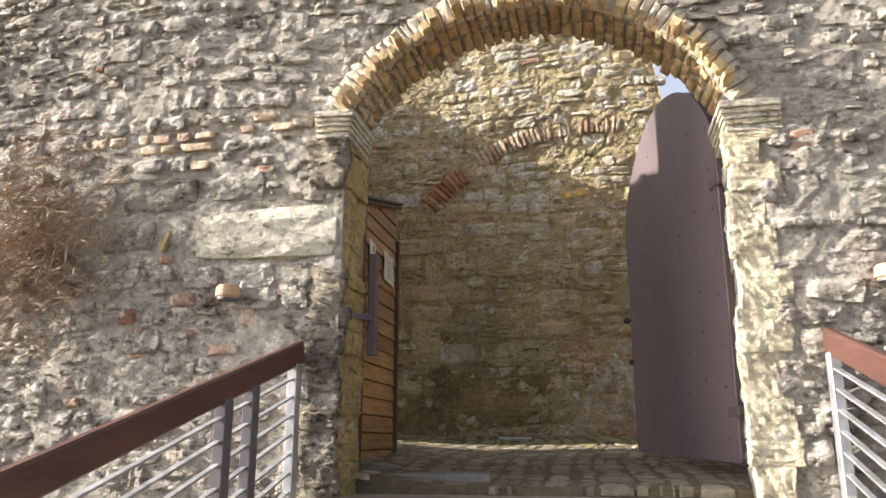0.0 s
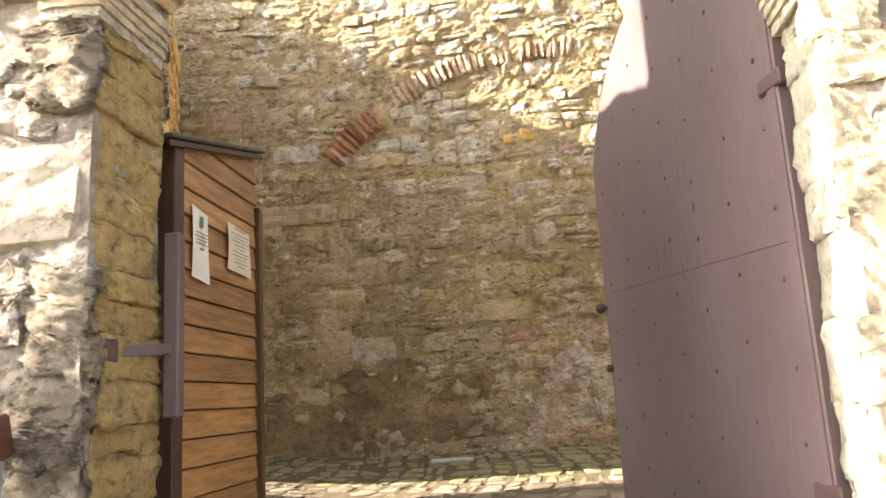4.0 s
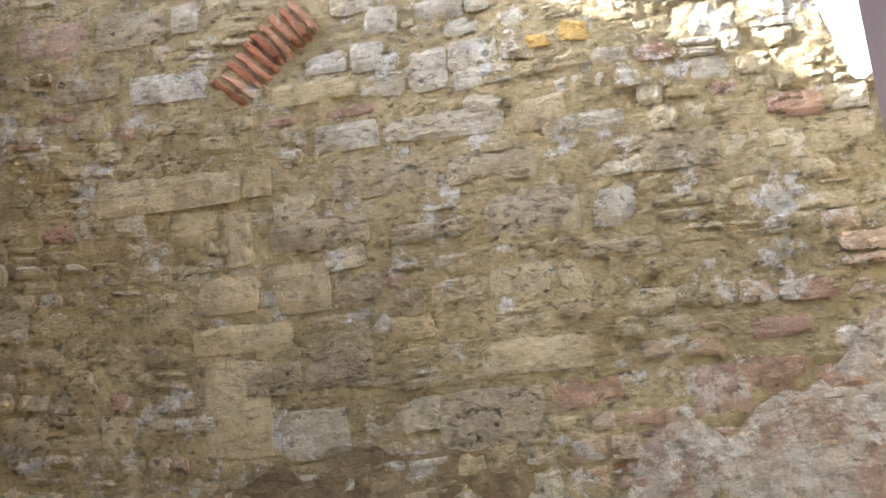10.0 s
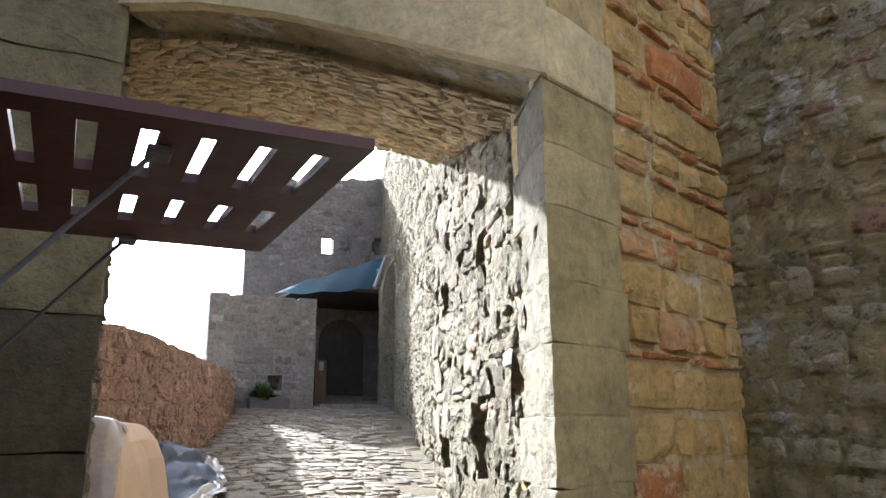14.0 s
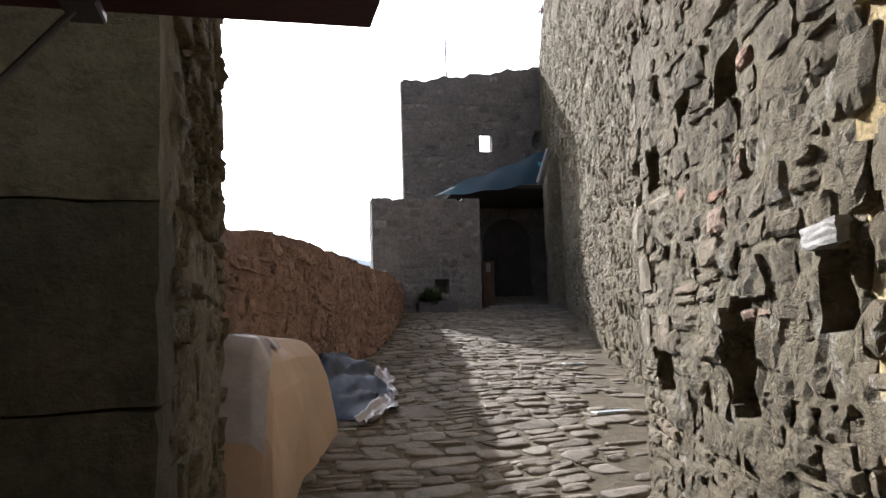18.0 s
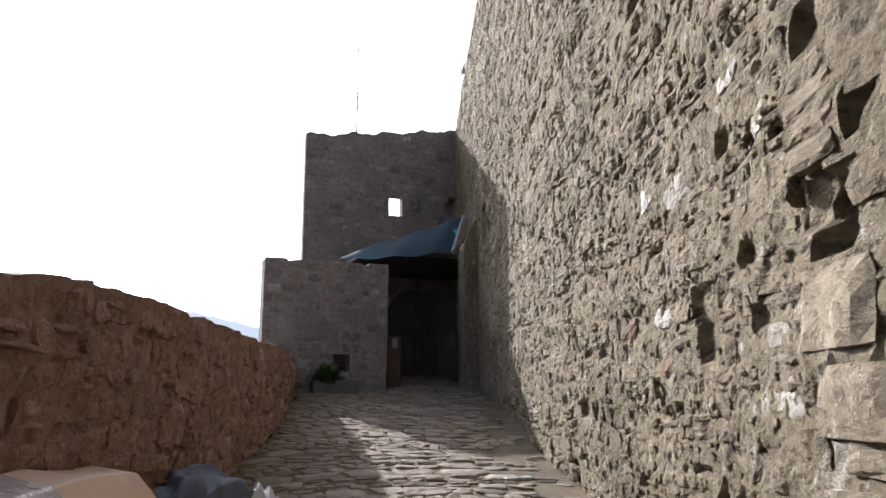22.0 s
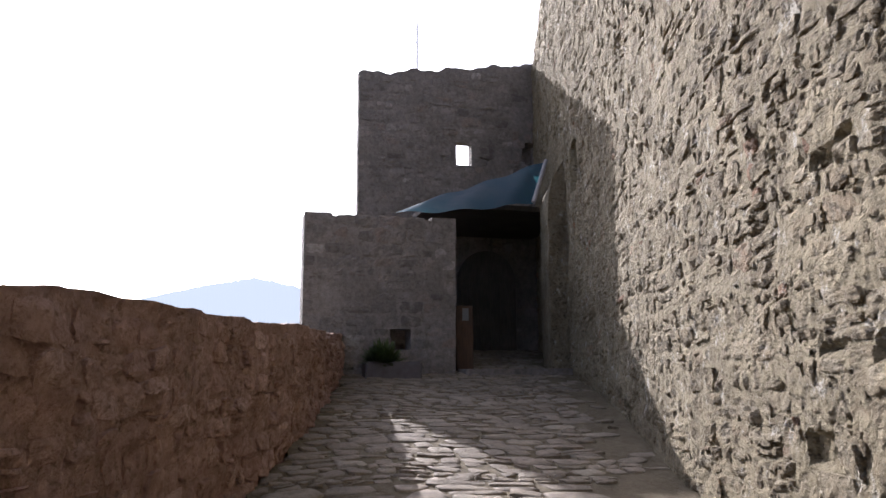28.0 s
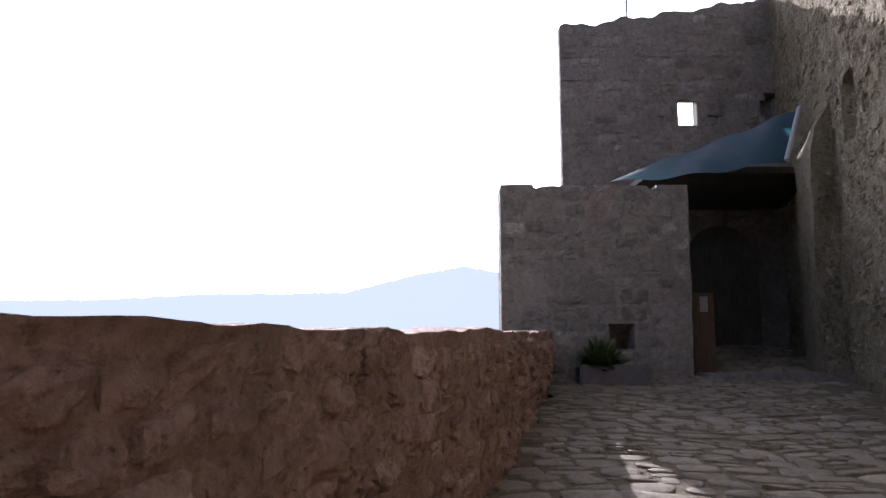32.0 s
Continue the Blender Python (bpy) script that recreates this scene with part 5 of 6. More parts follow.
masonry(long_place, lq0, (-0.003, 0.014), M_TAN, long_wall, near=(lu(-6.64), LU, 2.3, 4.7), keep=long_keep, seed=77, rounding=0.3, rugged=0.18, most=270, grain=0.013)
masonry(long_place, lq1[~LOST], (-0.008, 0.014), M_TAN, long_wall, keep=long_keep, seed=74, rounding=0.25, rugged=0.3, grain=0.022)
masonry(long_place, lq2, (-0.008, 0.016), M_TAN, long_wall, keep=long_keep, seed=75, rounding=0.25, rugged=0.3, grain=0.028)
for k, (blocks, mat, grain, proud) in enumerate(((DRESSED, M_TANBLOCK, 0.011, (0.006, 0.02)), (PITTED, M_TAN, 0.024, (0.01, 0.026)), (FLAT, M_TANBLOCK, 0.008, (0.004, 0.014)), (REDDISH, M_DULLBRICK, 0.008, (0.004, 0.014)), (LIMED, M_LIMEPATCH, 0.02, (-0.004, 0.006)))):
    bq = np.array([[[lu(a), c], [lu(b), c], [lu(b), d], [lu(a), d]] for a, b, c, d in blocks]) + np.random.RandomState(160 + k).uniform(-0.008, 0.008, (len(blocks), 4, 2))
    masonry(long_place, bq, proud, mat, long_wall, name="lime_patch" if mat == M_LIMEPATCH else "wall_block", near=(-9, 40, -9, 9), seed=166 + k, rounding=0.7 if mat == M_LIMEPATCH else 0.1, rugged=0.5 if mat == M_LIMEPATCH else 0.14, grain=grain)

lfill = lay_stones(lu(-13), LU - 0.05, 1.4, 7.5, h=(0.03, 0.085), aspect=(0.8, 2.2), gap=0.012, seed=171, wave=0.08, split=0)
lfill = lfill[np.random.RandomState(5).rand(len(lfill)) < 0.12]
masonry(long_place, lfill, (0.0, 0.014), M_TAN, long_wall, keep=long_keep, seed=172, rugged=0.4, stuff="small_rubble")

# a stub of masonry with a sloping top stands against the wall in the recess
stub = tagged(new("wall_recess_stub"), "shaded stone stub with a sloping top against the fortress wall", "wall", kind="structure")
sb = box_bm(-24.6, -23.1, -0.1, 0.5, 3.4, 8.5, 0)
bmesh.ops.subdivide_edges(sb, edges=sb.edges[:], cuts=12, use_grid_fill=True)
for v in sb.verts:
    v.co.z -= max(0.0, (v.co.z - 3.4) / 5.1) * max(0.0, v.co.y) * 2.0
    v.co.y = float(np.interp(v.co.x, LONG[:, 0], LONG[:, 1])) + 0.1 - v.co.y
    v.co += noise.noise_vector(v.co * 3.0) * 0.05
part("masonry", sb, M_TAN, stub)
# added slab, hidden behind the canopy, that keeps skylight out of the recess
tagged(new("ceiling_recess", mesh_of("ceiling_recess", *slab_of(-28.78, -25.0, 13.66, 17.7, 7.5, 7.62), M_DARKWOOD, False)), "slab added over the gateway recess to keep it dark", "ceiling", kind="structure")
part("lintel", rough_block(-0.13, 0.13, 0.0, 0.25, 0.0, 0.06, 730, 0.006), M_SLAB, long_wall, "grey stone lintel over a deep hole").matrix_basis = Matrix.Translation(long_line(np.array(lu(-4.06)), np.array(3.32), np.array(0.02)).tolist()) @ Matrix.Rotation(radians(-22), 4, "Z")

# ==== parapet ====
para_line = Course([tuple(p) for p in PARA])
PL = para_line.length
pz = lambda u: np.interp(u, [0, 1.45, 2.4, 3.2, 5.1, 6.2, 7.3, 9.4, 10.6, PL], [3.82, 3.9, 3.98, 4.05, 4.15, 4.19, 4.22, 4.24, 4.28, 4.48]) + 0.05 * crumble(u, 0 * u, 8, 4, 0.9)
parapet = wall("wall_parapet", para_line, 0.5, pz, 0.55, M_MORTAR_R, "reddish stone parapet with a crumbled uneven top", step=0.07, rough=0.04, seed=81)
masonry(on_relief(para_line, 81, 0.04), lay_stones(0.0, PL, 1.7, 4.9, h=(0.1, 0.24), aspect=(0.9, 2.2), gap=0.04, seed=82, wave=0.05), (0.0, 0.03), M_RED, parapet, near=(2.5, 9.5, 2.6, 5), keep=lambda u, v: v < pz(u) - 0.09, seed=83, rugged=0.4, most=280, grain=0.02)

# ==== guard hut, tower and covered recess ====
HX = -23.0
hut_front = Course([(HX, 10.62), (HX, 13.62)])
hut_side = Course([(HX, 13.64), (-28.8, 13.64)])
hut = thing("guard_hut", "low square stone hut with a small square niche", "hut", (0, 0, 0))
hw = wall("hut_wall", hut_front, 2.6, lambda u: 6.79 + 0.03 * np.sin(u * 7), 0.5, M_MORTAR_D, "", step=0.06, rough=0.015, seed=91, holes=[(1.68, 2.1, 4.19, 4.59)])
part("niche_back", box_bm(HX - 1.2, HX - 1.15, 11.9, 13.1, 3.8, 5.0, 0), M_DARK, hut)
hs = wall("hut_side_wall", hut_side, 2.6, 6.82, 0.5, M_MORTAR_D, "", step=0.3, rough=0.02, seed=92)
for o in (hw, hs):
    o.parent = hut
    for key in ("category", "kind", "label"):
        if key in o:
            del o[key]
part("hut_left_wall", beam_bm((HX - 0.1, 10.85, 4.7), (-28.8, 13.0, 4.7), 0.4, 4.1, 0.03), M_MORTAR_D, hut)
# unseen slab below the wall top, put in to darken the niche
part("hut_roof", box_bm(-25.3, HX - 0.45, 11.8, 13.2, 6.55, 6.65, 0.03), M_DARK, hut)
masonry(hut_front, lay_stones(0.0, 3.0, 3.4, 6.75, h=(0.14, 0.3), aspect=(1.0, 2.2), gap=0.03, seed=93, wave=0.02), (-0.003, 0.016), M_DARK, hw, near=(-9, 9, -9, 9), keep=lambda u, v: ~((u > 1.62) & (u < 2.14) & (v > 4.14) & (v < 4.63)), seed=94, most=200, grain=0.012)

tower_line = Course([(-28.8, 12.65), (-28.8, 18.7)])
tower_top = lambda u: np.interp(u, [0, 0.6, 5.3, 8], [12.08, 12.12, 12.85, 12.9]) + 0.05 * np.sin(u * 5.1) + 0.03 * np.sin(u * 13)
tower = wall("wall_tower", tower_line, 2.6, tower_top, 0.3, M_MORTAR_D, "dark weathered stone tower wall with a small square opening", step=0.1, rough=0.02, seed=95, holes=[(2.83, 3.29, 9.58, 10.24)], recess=[(1.3, 1.5, 9.1, 9.35, 0.3), (4.9, 5.3, 9.8, 10.4, 0.3), (2.35, 2.7, 9.75, 10.0, 0.1), (3.6, 3.85, 9.7, 10.0, 0.1)])
masonry(tower_line, lay_stones(0.0, 6.0, 3.4, 12.9, h=(0.16, 0.34), aspect=(1.0, 2.3), gap=0.03, seed=96, wave=0.02), (-0.006, 0.012), M_DARK, tower, keep=lambda u, v: (v < tower_top(u) - 0.08) & ~((u > 2.7) & (u < 3.42) & (v > 9.5) & (v < 10.25)) & ~((u > 4.85) & (u < 5.4) & (v > 9.7) & (v < 10.5)), near=(0, 6, 6.5, 11.2), seed=97, most=260, grain=0.014)

# ==== paving ====
flat = lambda u, v, d: np.stack([-v, u, ground_z(-v, u) + d - 0.01], -1)
paving = tagged(new("pavement", mesh_of("pavement", [(-29, 12, ground_z(-29, 12) - 0.03), (-28.9, 12, ground_z(-29, 12) - 0.03), (-28.9, 12.1, ground_z(-29, 12) - 0.03)], [(0, 1, 2)], M_EARTH)), "worn cobbles set in earth along the climbing lane", "pavement", kind="structure")
cob = lay_stones(7.0, 18.0, 4.2, 28.5, h=(0.14, 0.32), aspect=(0.8, 1.9), gap=0.02, seed=101, wave=0.16, split=0.3, jag=0.45)


def lane_keep(u, v):
    para = np.interp(v, -PARA[:, 0], PARA[:, 1])
    ly = np.interp(-v, LONG[:, 0], LONG[:, 1])
    edge = ly - 0.5 - 0.3 * np.sin(v * 2.3) ** 2
    sparse = np.modf(np.abs(np.sin(u * 91.7 + v * 53.3)) * 997)[0] < 0.4
    return (u > para + 0.08) & ((u < edge) | (sparse & (u < ly - 0.12))) & ((v > 6.7) | (u > 7.5))


masonry(flat, cob, (0.008, 0.026), M_COBBLE, paving, name="cobble", near=(8.6, 11.2, 8.5, 14.5), keep=lane_keep, seed=102, rounding=0.55, most=300, rugged=0.2, stuff="cobbles")
cob2 = lay_stones(5.4, 10.3, -4.0, 4.4, h=(0.13, 0.24), aspect=(0.8, 1.8), gap=0.04, seed=103, wave=0.1, split=0.2, jag=0.42)
mossy = cob2[:, :, 0].mean(1) > 8.7
masonry(flat, cob2[~mossy], (0.003, 0.013), M_COBBLE, paving, name="cobble", seed=105, rounding=0.36, rugged=0.16, stuff="cobbles")
masonry(flat, cob2[mossy], (0.003, 0.013), M_COURT, paving, name="cobble", near=(9.0, 10.3, -1, 3), seed=104, rounding=0.36, most=150, rugged=0.2, stuff="cobbles")

# ==== distance ====
hx, hy, hz = [], [], []
az = np.linspace(-0.75, 0.35, 661)
elev = np.interp(az, [-0.75, -0.4, -0.285, -0.172, -0.108, -0.02, 0.045, 0.09, 0.2, 0.35], [0.05, 0.066, 0.075, 0.078, 0.080, 0.103, 0.1145, 0.106, 0.08, 0.06])
rr = np.random.RandomState(9)
elev = elev + 0.0016 * np.abs(crumble(az * 60, 0 * az, 5, 4, 0.6)) + 0.0012 * rr.rand(661)
hv, hf = [], []
for k, (a, e) in enumerate(zip(az, elev)):
    for dist, fr in ((900, -0.02), (1200, e * 0.75), (1500, e), (2100, e * 0.55), (2600, -0.05)):
        hv.append((-9 - dist * math.cos(a), 9 + dist * math.sin(a), 3.8 + 1500 * fr))
    if k:
        for j in range(4):
            p = 5 * (k - 1) + j
            hf.append((p, p + 1, p + 6, p + 5))
tagged(new("backdrop_hill", mesh_of("backdrop_hill", hv, hf, M_HILL, True)), "wooded hill with haze painted on as a pale blue glow", "hill", kind="structure")

# ==== bridge deck and railings ====
deck_z = lambda y: 1.1 - 0.25 * (4.87 - y)
deck = thing("bridge_deck", "sloping timber footbridge deck leading up to the gate", "bridge", (0, 0, 0))
for k in range(62):
    y = -3.6 + 0.137 * k
    bm = box_bm(-1.95, 1.36, y, y + 0.1365, -0.045, 0, 0.005)
    for v in bm.verts:
        v.co.z += deck_z(v.co.y)
    part("deck_board", bm, M_DECK, deck)
for x in (-1.7, -0.3, 1.1):
    part("bearer", beam_bm((x, -3.6, deck_z(-3.6) - 0.14), (x, 4.85, deck_z(4.85) - 0.14), 0.12, 0.18), M_RAIL, deck)
for y in (-2.8, 0.6, 3.6):
    part("trestle", box_bm(-1.8, 1.2, y - 0.1, y + 0.1, -2.5, deck_z(y) - 0.22, 0.01), M_RAIL, deck)
part("threshold", box_bm(-1.9, 1.2, 4.84, 5.6, 0.9, 1.13, 0.02, 2), M_COBBLE, deck)


def railing(name, x, y0, y1, posts):
    rail_z = lambda y: 2.035 - 0.287 * (4.81 - y)
    t = thing(name, "sloping railing with a dark wooden handrail and steel bars", "railing", (0, 0, 0), group="bridge railings")
    part("handrail", beam_bm((x, y0, rail_z(y0)), (x, y1, rail_z(y1)), 0.055, 0.145, 0.012), M_RAIL, t, "dark reddish-brown wooden handrail")
    for k in range(7):
        off = -0.15 - 0.115 * k
        part("bar", beam_bm((x, y0, rail_z(y0) + off), (x, y1 - 0.02, rail_z(y1) + off), 0.035, 0.012, 0.002), M_STEEL, t, "pale galvanised bar")
    for y, mat in posts:
        part("post", box_bm(x - 0.03, x + 0.03, y - 0.045, y + 0.045, deck_z(y) - 0.02, rail_z(y) - 0.06, 0.004), mat, t)
    return t


railing("railing", -1.93, -3.5, 4.83, [(y, M_DARKSTEEL) for y in (-3.3, -1.6, 0.1, 1.75, 3.8, 4.12)] + [(4.74, M_STEEL)])
railing("railing", 1.29, -3.5, 4.87, [(y, M_DARKSTEEL) for y in (-3.3, -1.6, 0.1, 1.75, 3.2)] + [(4.8, M_STEEL)])

# ==== wall lamps ====


def wall_lamp(x, z):
    t = thing("wall_lamp", "round terracotta-coloured lamp bracketed to the stone wall", "lamp", (x, GY0 - 0.1, z), group="gate lamps")
    bm = rod_bm((0, 0, -0.04), (0, 0, 0.045), 0.085, 20, 0.08)
    bmesh.ops.bevel(bm, geom=[e for e in bm.edges if abs(e.verts[0].co.z - e.verts[1].co.z) < 1e-4], offset=0.012, segments=2, affect="EDGES")
    part("housing", bm, M_LAMP, t, smooth=False)
    part("glass_rim", rod_bm((0, 0, -0.052), (0, 0, -0.04), 0.07, 18), M_DARKSTEEL, t)
    part("bracket", box_bm(-0.02, 0.02, 0.05, 0.12, -0.02, 0.02, 0.004), M_DARKSTEEL, t)
    part("conduit", rod_bm((0.06, 0.07, 0.03), (0.062, 0.07, 0.075), 0.012, 8), M_STEEL, t)


wall_lamp(-2.44, 2.44)
wall_lamp(1.64, 2.42)

# ==== door leaf ====
HINGE, FREE = Vector((0.87, 5.36, 0)), Vector((0.35, 7.68, 0))
LEAF_W = (FREE - HINGE).length
leaf = thing("gate_door", "open arched door leaf clad in studded plum-brown sheet metal", "door", (HINGE.x, HINGE.y, 1.28), math.degrees(math.atan2(FREE.y - HINGE.y, FREE.x - HINGE.x)))


def leaf_outline(inset=0.0):
    c, rise, spring = LEAF_W / 2, 0.72, 2.30
    R = (c * c + rise * rise) / (2 * rise)
    pts = [(inset, 0.06 + inset), (LEAF_W - inset, 0.1 + inset)]
    for k in range(25):
        x = LEAF_W - inset - (LEAF_W - 2 * inset) * k / 24
        pts.append((x, spring - inset + math.sqrt(max(R * R - (x - c) ** 2, 0)) - (R - rise)))
    return pts


def leaf_slab(y0, y1, inset, z_from=None, z_to=None):
    bm = bmesh.new()
    vs = [bm.verts.new((x, y0, z)) for x, z in leaf_outline(inset)]
    f = bm.faces.new(vs)
    got = bmesh.ops.extrude_face_region(bm, geom=[f])
    for v in got["geom"]:
        if isinstance(v, bmesh.types.BMVert):
            v.co.y = y1
    for keep_above, zc in ((True, z_from), (False, z_to)):
        if zc is not None:
            bmesh.ops.bisect_plane(bm, geom=bm.verts[:] + bm.edges[:] + bm.faces[:], plane_co=(0, 0, zc), plane_no=(-0.05, 0, 1), clear_inner=keep_above, clear_outer=not keep_above)
            bmesh.ops.holes_fill(bm, edges=[e for e in bm.edges if e.is_boundary])
    bmesh.ops.recalc_face_normals(bm, faces=bm.faces)
    return bm


part("core", leaf_slab(-0.03, 0.03, 0.012), M_DOORDARK, leaf)
part("sheet", leaf_slab(0.03, 0.036, 0.0, None, 1.30), M_DOOR, leaf)
part("sheet", leaf_slab(0.03, 0.0355, 0.0, 1.304, None), M_DOOR, leaf)
part("back_sheet", leaf_slab(-0.036, -0.03, 0.0), M_DOOR, leaf)
part("edge_strip", box_bm(-0.014, 0.07, -0.046, 0.046, 0.07, 2.3, 0.012, 3), M_DOOR, leaf)
rs = np.random.RandomState(6)
for row in range(9):
    for col in range(7):
        x, z = 0.14 + col * 0.345 + rs.uniform(-0.02, 0.02), 0.22 + row * 0.31 + (0.1 if col % 2 else 0) + rs.uniform(-0.02, 0.02)
        c = LEAF_W / 2
        R = (c * c + 0.72 * 0.72) / 1.44
        if z < 2.24 + math.sqrt(R * R - (x - c) ** 2) - (R - 0.72):
            bm = bmesh.new()
            bmesh.ops.create_uvsphere(bm, u_segments=8, v_segments=5, radius=0.011)
            bmesh.ops.transform(bm, matrix=Matrix.Translation((x, 0.037, z)) @ Matrix.Diagonal((1, 0.5, 1, 1)), verts=bm.verts)
            part("stud", bm, M_DOORDARK, leaf, smooth=True)
for z in (0.35, 1.9):
    part("hinge", box_bm(-0.05, 0.12, -0.05, 0.05, z, z + 0.07, 0.008), M_DOORDARK, leaf)
knob = part("handle", rod_bm((LEAF_W - 0.03, 0.03, 1.33), (LEAF_W - 0.005, 0.06, 1.33), 0.012, 10), M_DOORDARK, leaf)
bm = bmesh.new()
bmesh.ops.create_uvsphere(bm, u_segments=14, v_segments=9, radius=0.035)
bmesh.ops.translate(bm, vec=(LEAF_W + 0.01, 0.07, 1.33), verts=bm.verts)
part("knob", bm, M_DOORDARK, knob, "dark iron ball knob", smooth=True)
bm = bmesh.new()
bmesh.ops.create_uvsphere(bm, u_segments=12, v_segments=8, radius=0.028)
bmesh.ops.translate(bm, vec=(LEAF_W - 0.01, 0.05, 0.93), verts=bm.verts)
part("lock_boss", bm, M_DOORDARK, leaf, smooth=True)
# scratches in the paint
for k in range(9):
    x, z = 1.15 + rs.uniform(-0.3, 0.25), 1.35 + rs.uniform(-0.2, 0.55)
    part("scratch", beam_bm((x, 0.0372, z), (x + rs.uniform(-0.03, 0.03), 0.0372, z + rs.uniform(0.04, 0.12)), 0.0025, 0.0012, 0, up=(0, 1, 0)), M_DOORDARK, leaf)

# iron latch post on the opposite reveal
latch = thing("door_latch", "brown painted iron latch bar fixed into the stone reveal", "latch", (-1.6, 5.34, 0))
part("upright", box_bm(-0.03, 0.035, -0.03, 0.03, 2.06, 2.8, 0.006), M_DOOR, latch)
part("arm", beam_bm((-0.08, -0.36, 2.3), (0.0, 0.0, 2.33), 0.03, 0.045, 0.005), M_DOOR, latch)
part("socket", box_bm(-0.1, -0.04, -0.42, -0.33, 2.26, 2.35, 0.01), M_DOORDARK, latch)

# ==== ticket booth ====
BX0, BX1, BY0, BY1, BZ = -3.42, -1.86, 5.86, 6.93, 1.27
booth = thing("ticket_booth", "small wooden ticket booth clad in horizontal brown boards", "booth", (0, 0, 0))
roof_z = lambda y: 3.4 + 0.25 * (y - 5.82)
pitch = 0.137
for k in range(19):
    z0 = BZ + pitch * k
    for side in ("east", "south", "west"):
        if side == "east":
            y0, y1 = BY0 + 0.05, BY1 - 0.0
            ztop0, ztop1 = roof_z(y0) - 0.05, roof_z(y1) - 0.05
            if z0 > ztop1 - 0.03:
                continue
            if z0 + pitch > ztop0:  # cut by the roof slope
                ycut = min(max(y0, y0 + (z0 + 0.02 - ztop0) / 0.265), y1 - 0.05)
            else:
                ycut = y0
            bm = box_bm(-0.012, 0.012, 0, 1, 0, pitch - 0.006, 0)
            for v in bm.verts:
                y = ycut + (y1 - ycut) * v.co.y
                tilt = 0.012 * (1 - v.co.z / pitch)
                v.co = Vector((BX1 + v.co.x + tilt, y, min(z0 + v.co.z, roof_z(y) - 0.05)))
            bmesh.ops.bevel(bm, geom=bm.edges[:], offset=0.004, segments=1, affect="EDGES")
            part("board", bm, M_SHED, booth)
        elif z0 < 3.25:
            bm = box_bm(BX0, BX1 - 0.02, BY0 - 0.012, BY0 + 0.012, z0, z0 + pitch - 0.01, 0.004) if side == "south" else box_bm(BX0 - 0.012, BX0 + 0.012, BY0, BY1, z0, z0 + pitch - 0.01, 0.004)
            part("board", bm, M_SHED, booth)
part("inner_lining", box_bm(BX0 + 0.02, BX1 - 0.035, BY0 + 0.02, BY0 + 0.05, BZ, 3.4, 0), M_SHEDTRIM, booth)
part("inner_lining", box_bm(BX1 - 0.05, BX1 - 0.03, BY0 + 0.05, BY1 - 0.03, BZ, 3.4, 0), M_SHEDTRIM, booth)
for x, y, top in ((BX1 - 0.02, BY0, 3.38), (BX0 + 0.03, BY0, 3.38), (BX0 + 0.03, BY1 - 0.02, 3.62)):
    part("corner_post", box_bm(x - 0.045, x + 0.055, y - 0.06, y + 0.045, BZ - 0.02, top, 0.006), M_SHEDTRIM, booth)
# north front with the service hatch; its shade is put into darker wood
part("front_wall", box_bm(BX0, -2.5, BY1 - 0.03, BY1, BZ, 2.36, 0.004), M_SHEDFRONT_SHADE, booth)
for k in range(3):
    part("front_board", box_bm(BX0, -2.5, BY1 - 0.022 + 0.004 * (k % 2), BY1, 3.15 + 0.117 * k, 3.264 + 0.117 * k, 0.004), M_SHEDHEAD_SHADE, booth)
part("hatch_lintel", box_bm(BX0, -2.5, BY1 - 0.03, BY1 + 0.022, 3.1, 3.148, 0.004), M_SHEDTRIM, booth)
part("hatch_post", box_bm(BX0 - 0.01, BX0 + 0.05, BY1 - 0.03, BY1 + 0.018, BZ, 3.5, 0.004), M_SHEDTRIM, booth)
hatch = part("hatch_board", box_bm(BX0 + 0.05, -2.5, BY1 - 0.06, BY1 - 0.035, 2.36, 3.1, 0.003), M_SHEDTRIM, booth, "dark closed hatch board")
part("hatch_knob", rod_bm((-2.56, BY1 - 0.04, 3.05), (-2.56, BY1 - 0.005, 3.05), 0.011, 10), M_STEEL, hatch)
part("counter", box_bm(BX0, -2.5, BY1 - 0.2, BY1 + 0.06, 2.33, 2.37, 0.006), M_SHEDTRIM, booth)
bm = box_bm(0, 1, 0, 1, 0, 1, 0)
for v in bm.verts:
    x, y, z = v.co
    yy = BY0 - 0.18 + (BY1 + 0.02 - BY0 + 0.18) * y
    v.co = Vector((BX0 - 0.14 + (BX1 - BX0 + 0.22) * x, yy, roof_z(yy) + 0.024 * z - 0.01))
bmesh.ops.bevel(bm, geom=bm.edges[:], offset=0.008, segments=1, affect="EDGES")
part("roof", bm, M_ROOF, booth, "dark felted mono-pitch roof")
part("fascia", beam_bm((BX1 + 0.055, BY0 - 0.17, roof_z(BY0 - 0.17) - 0.035), (BX1 + 0.055, BY1 + 0.01, roof_z(BY1 + 0.01) - 0.035), 0.02, 0.03, 0.003), M_SHEDTRIM, booth)

# boarding under the roof slope, and the upright boards of the front
bm = bmesh.new()
for x in (BX1 - 0.012, BX1 + 0.004):
    vs = [bm.verts.new((x, y, z)) for y, z in ((BY0, 3.2), (BY1, 3.2), (BY1, roof_z(BY1) - 0.03), (BY0, roof_z(BY0) - 0.03))]
    bm.faces.new(vs)
bm.verts.ensure_lookup_table()
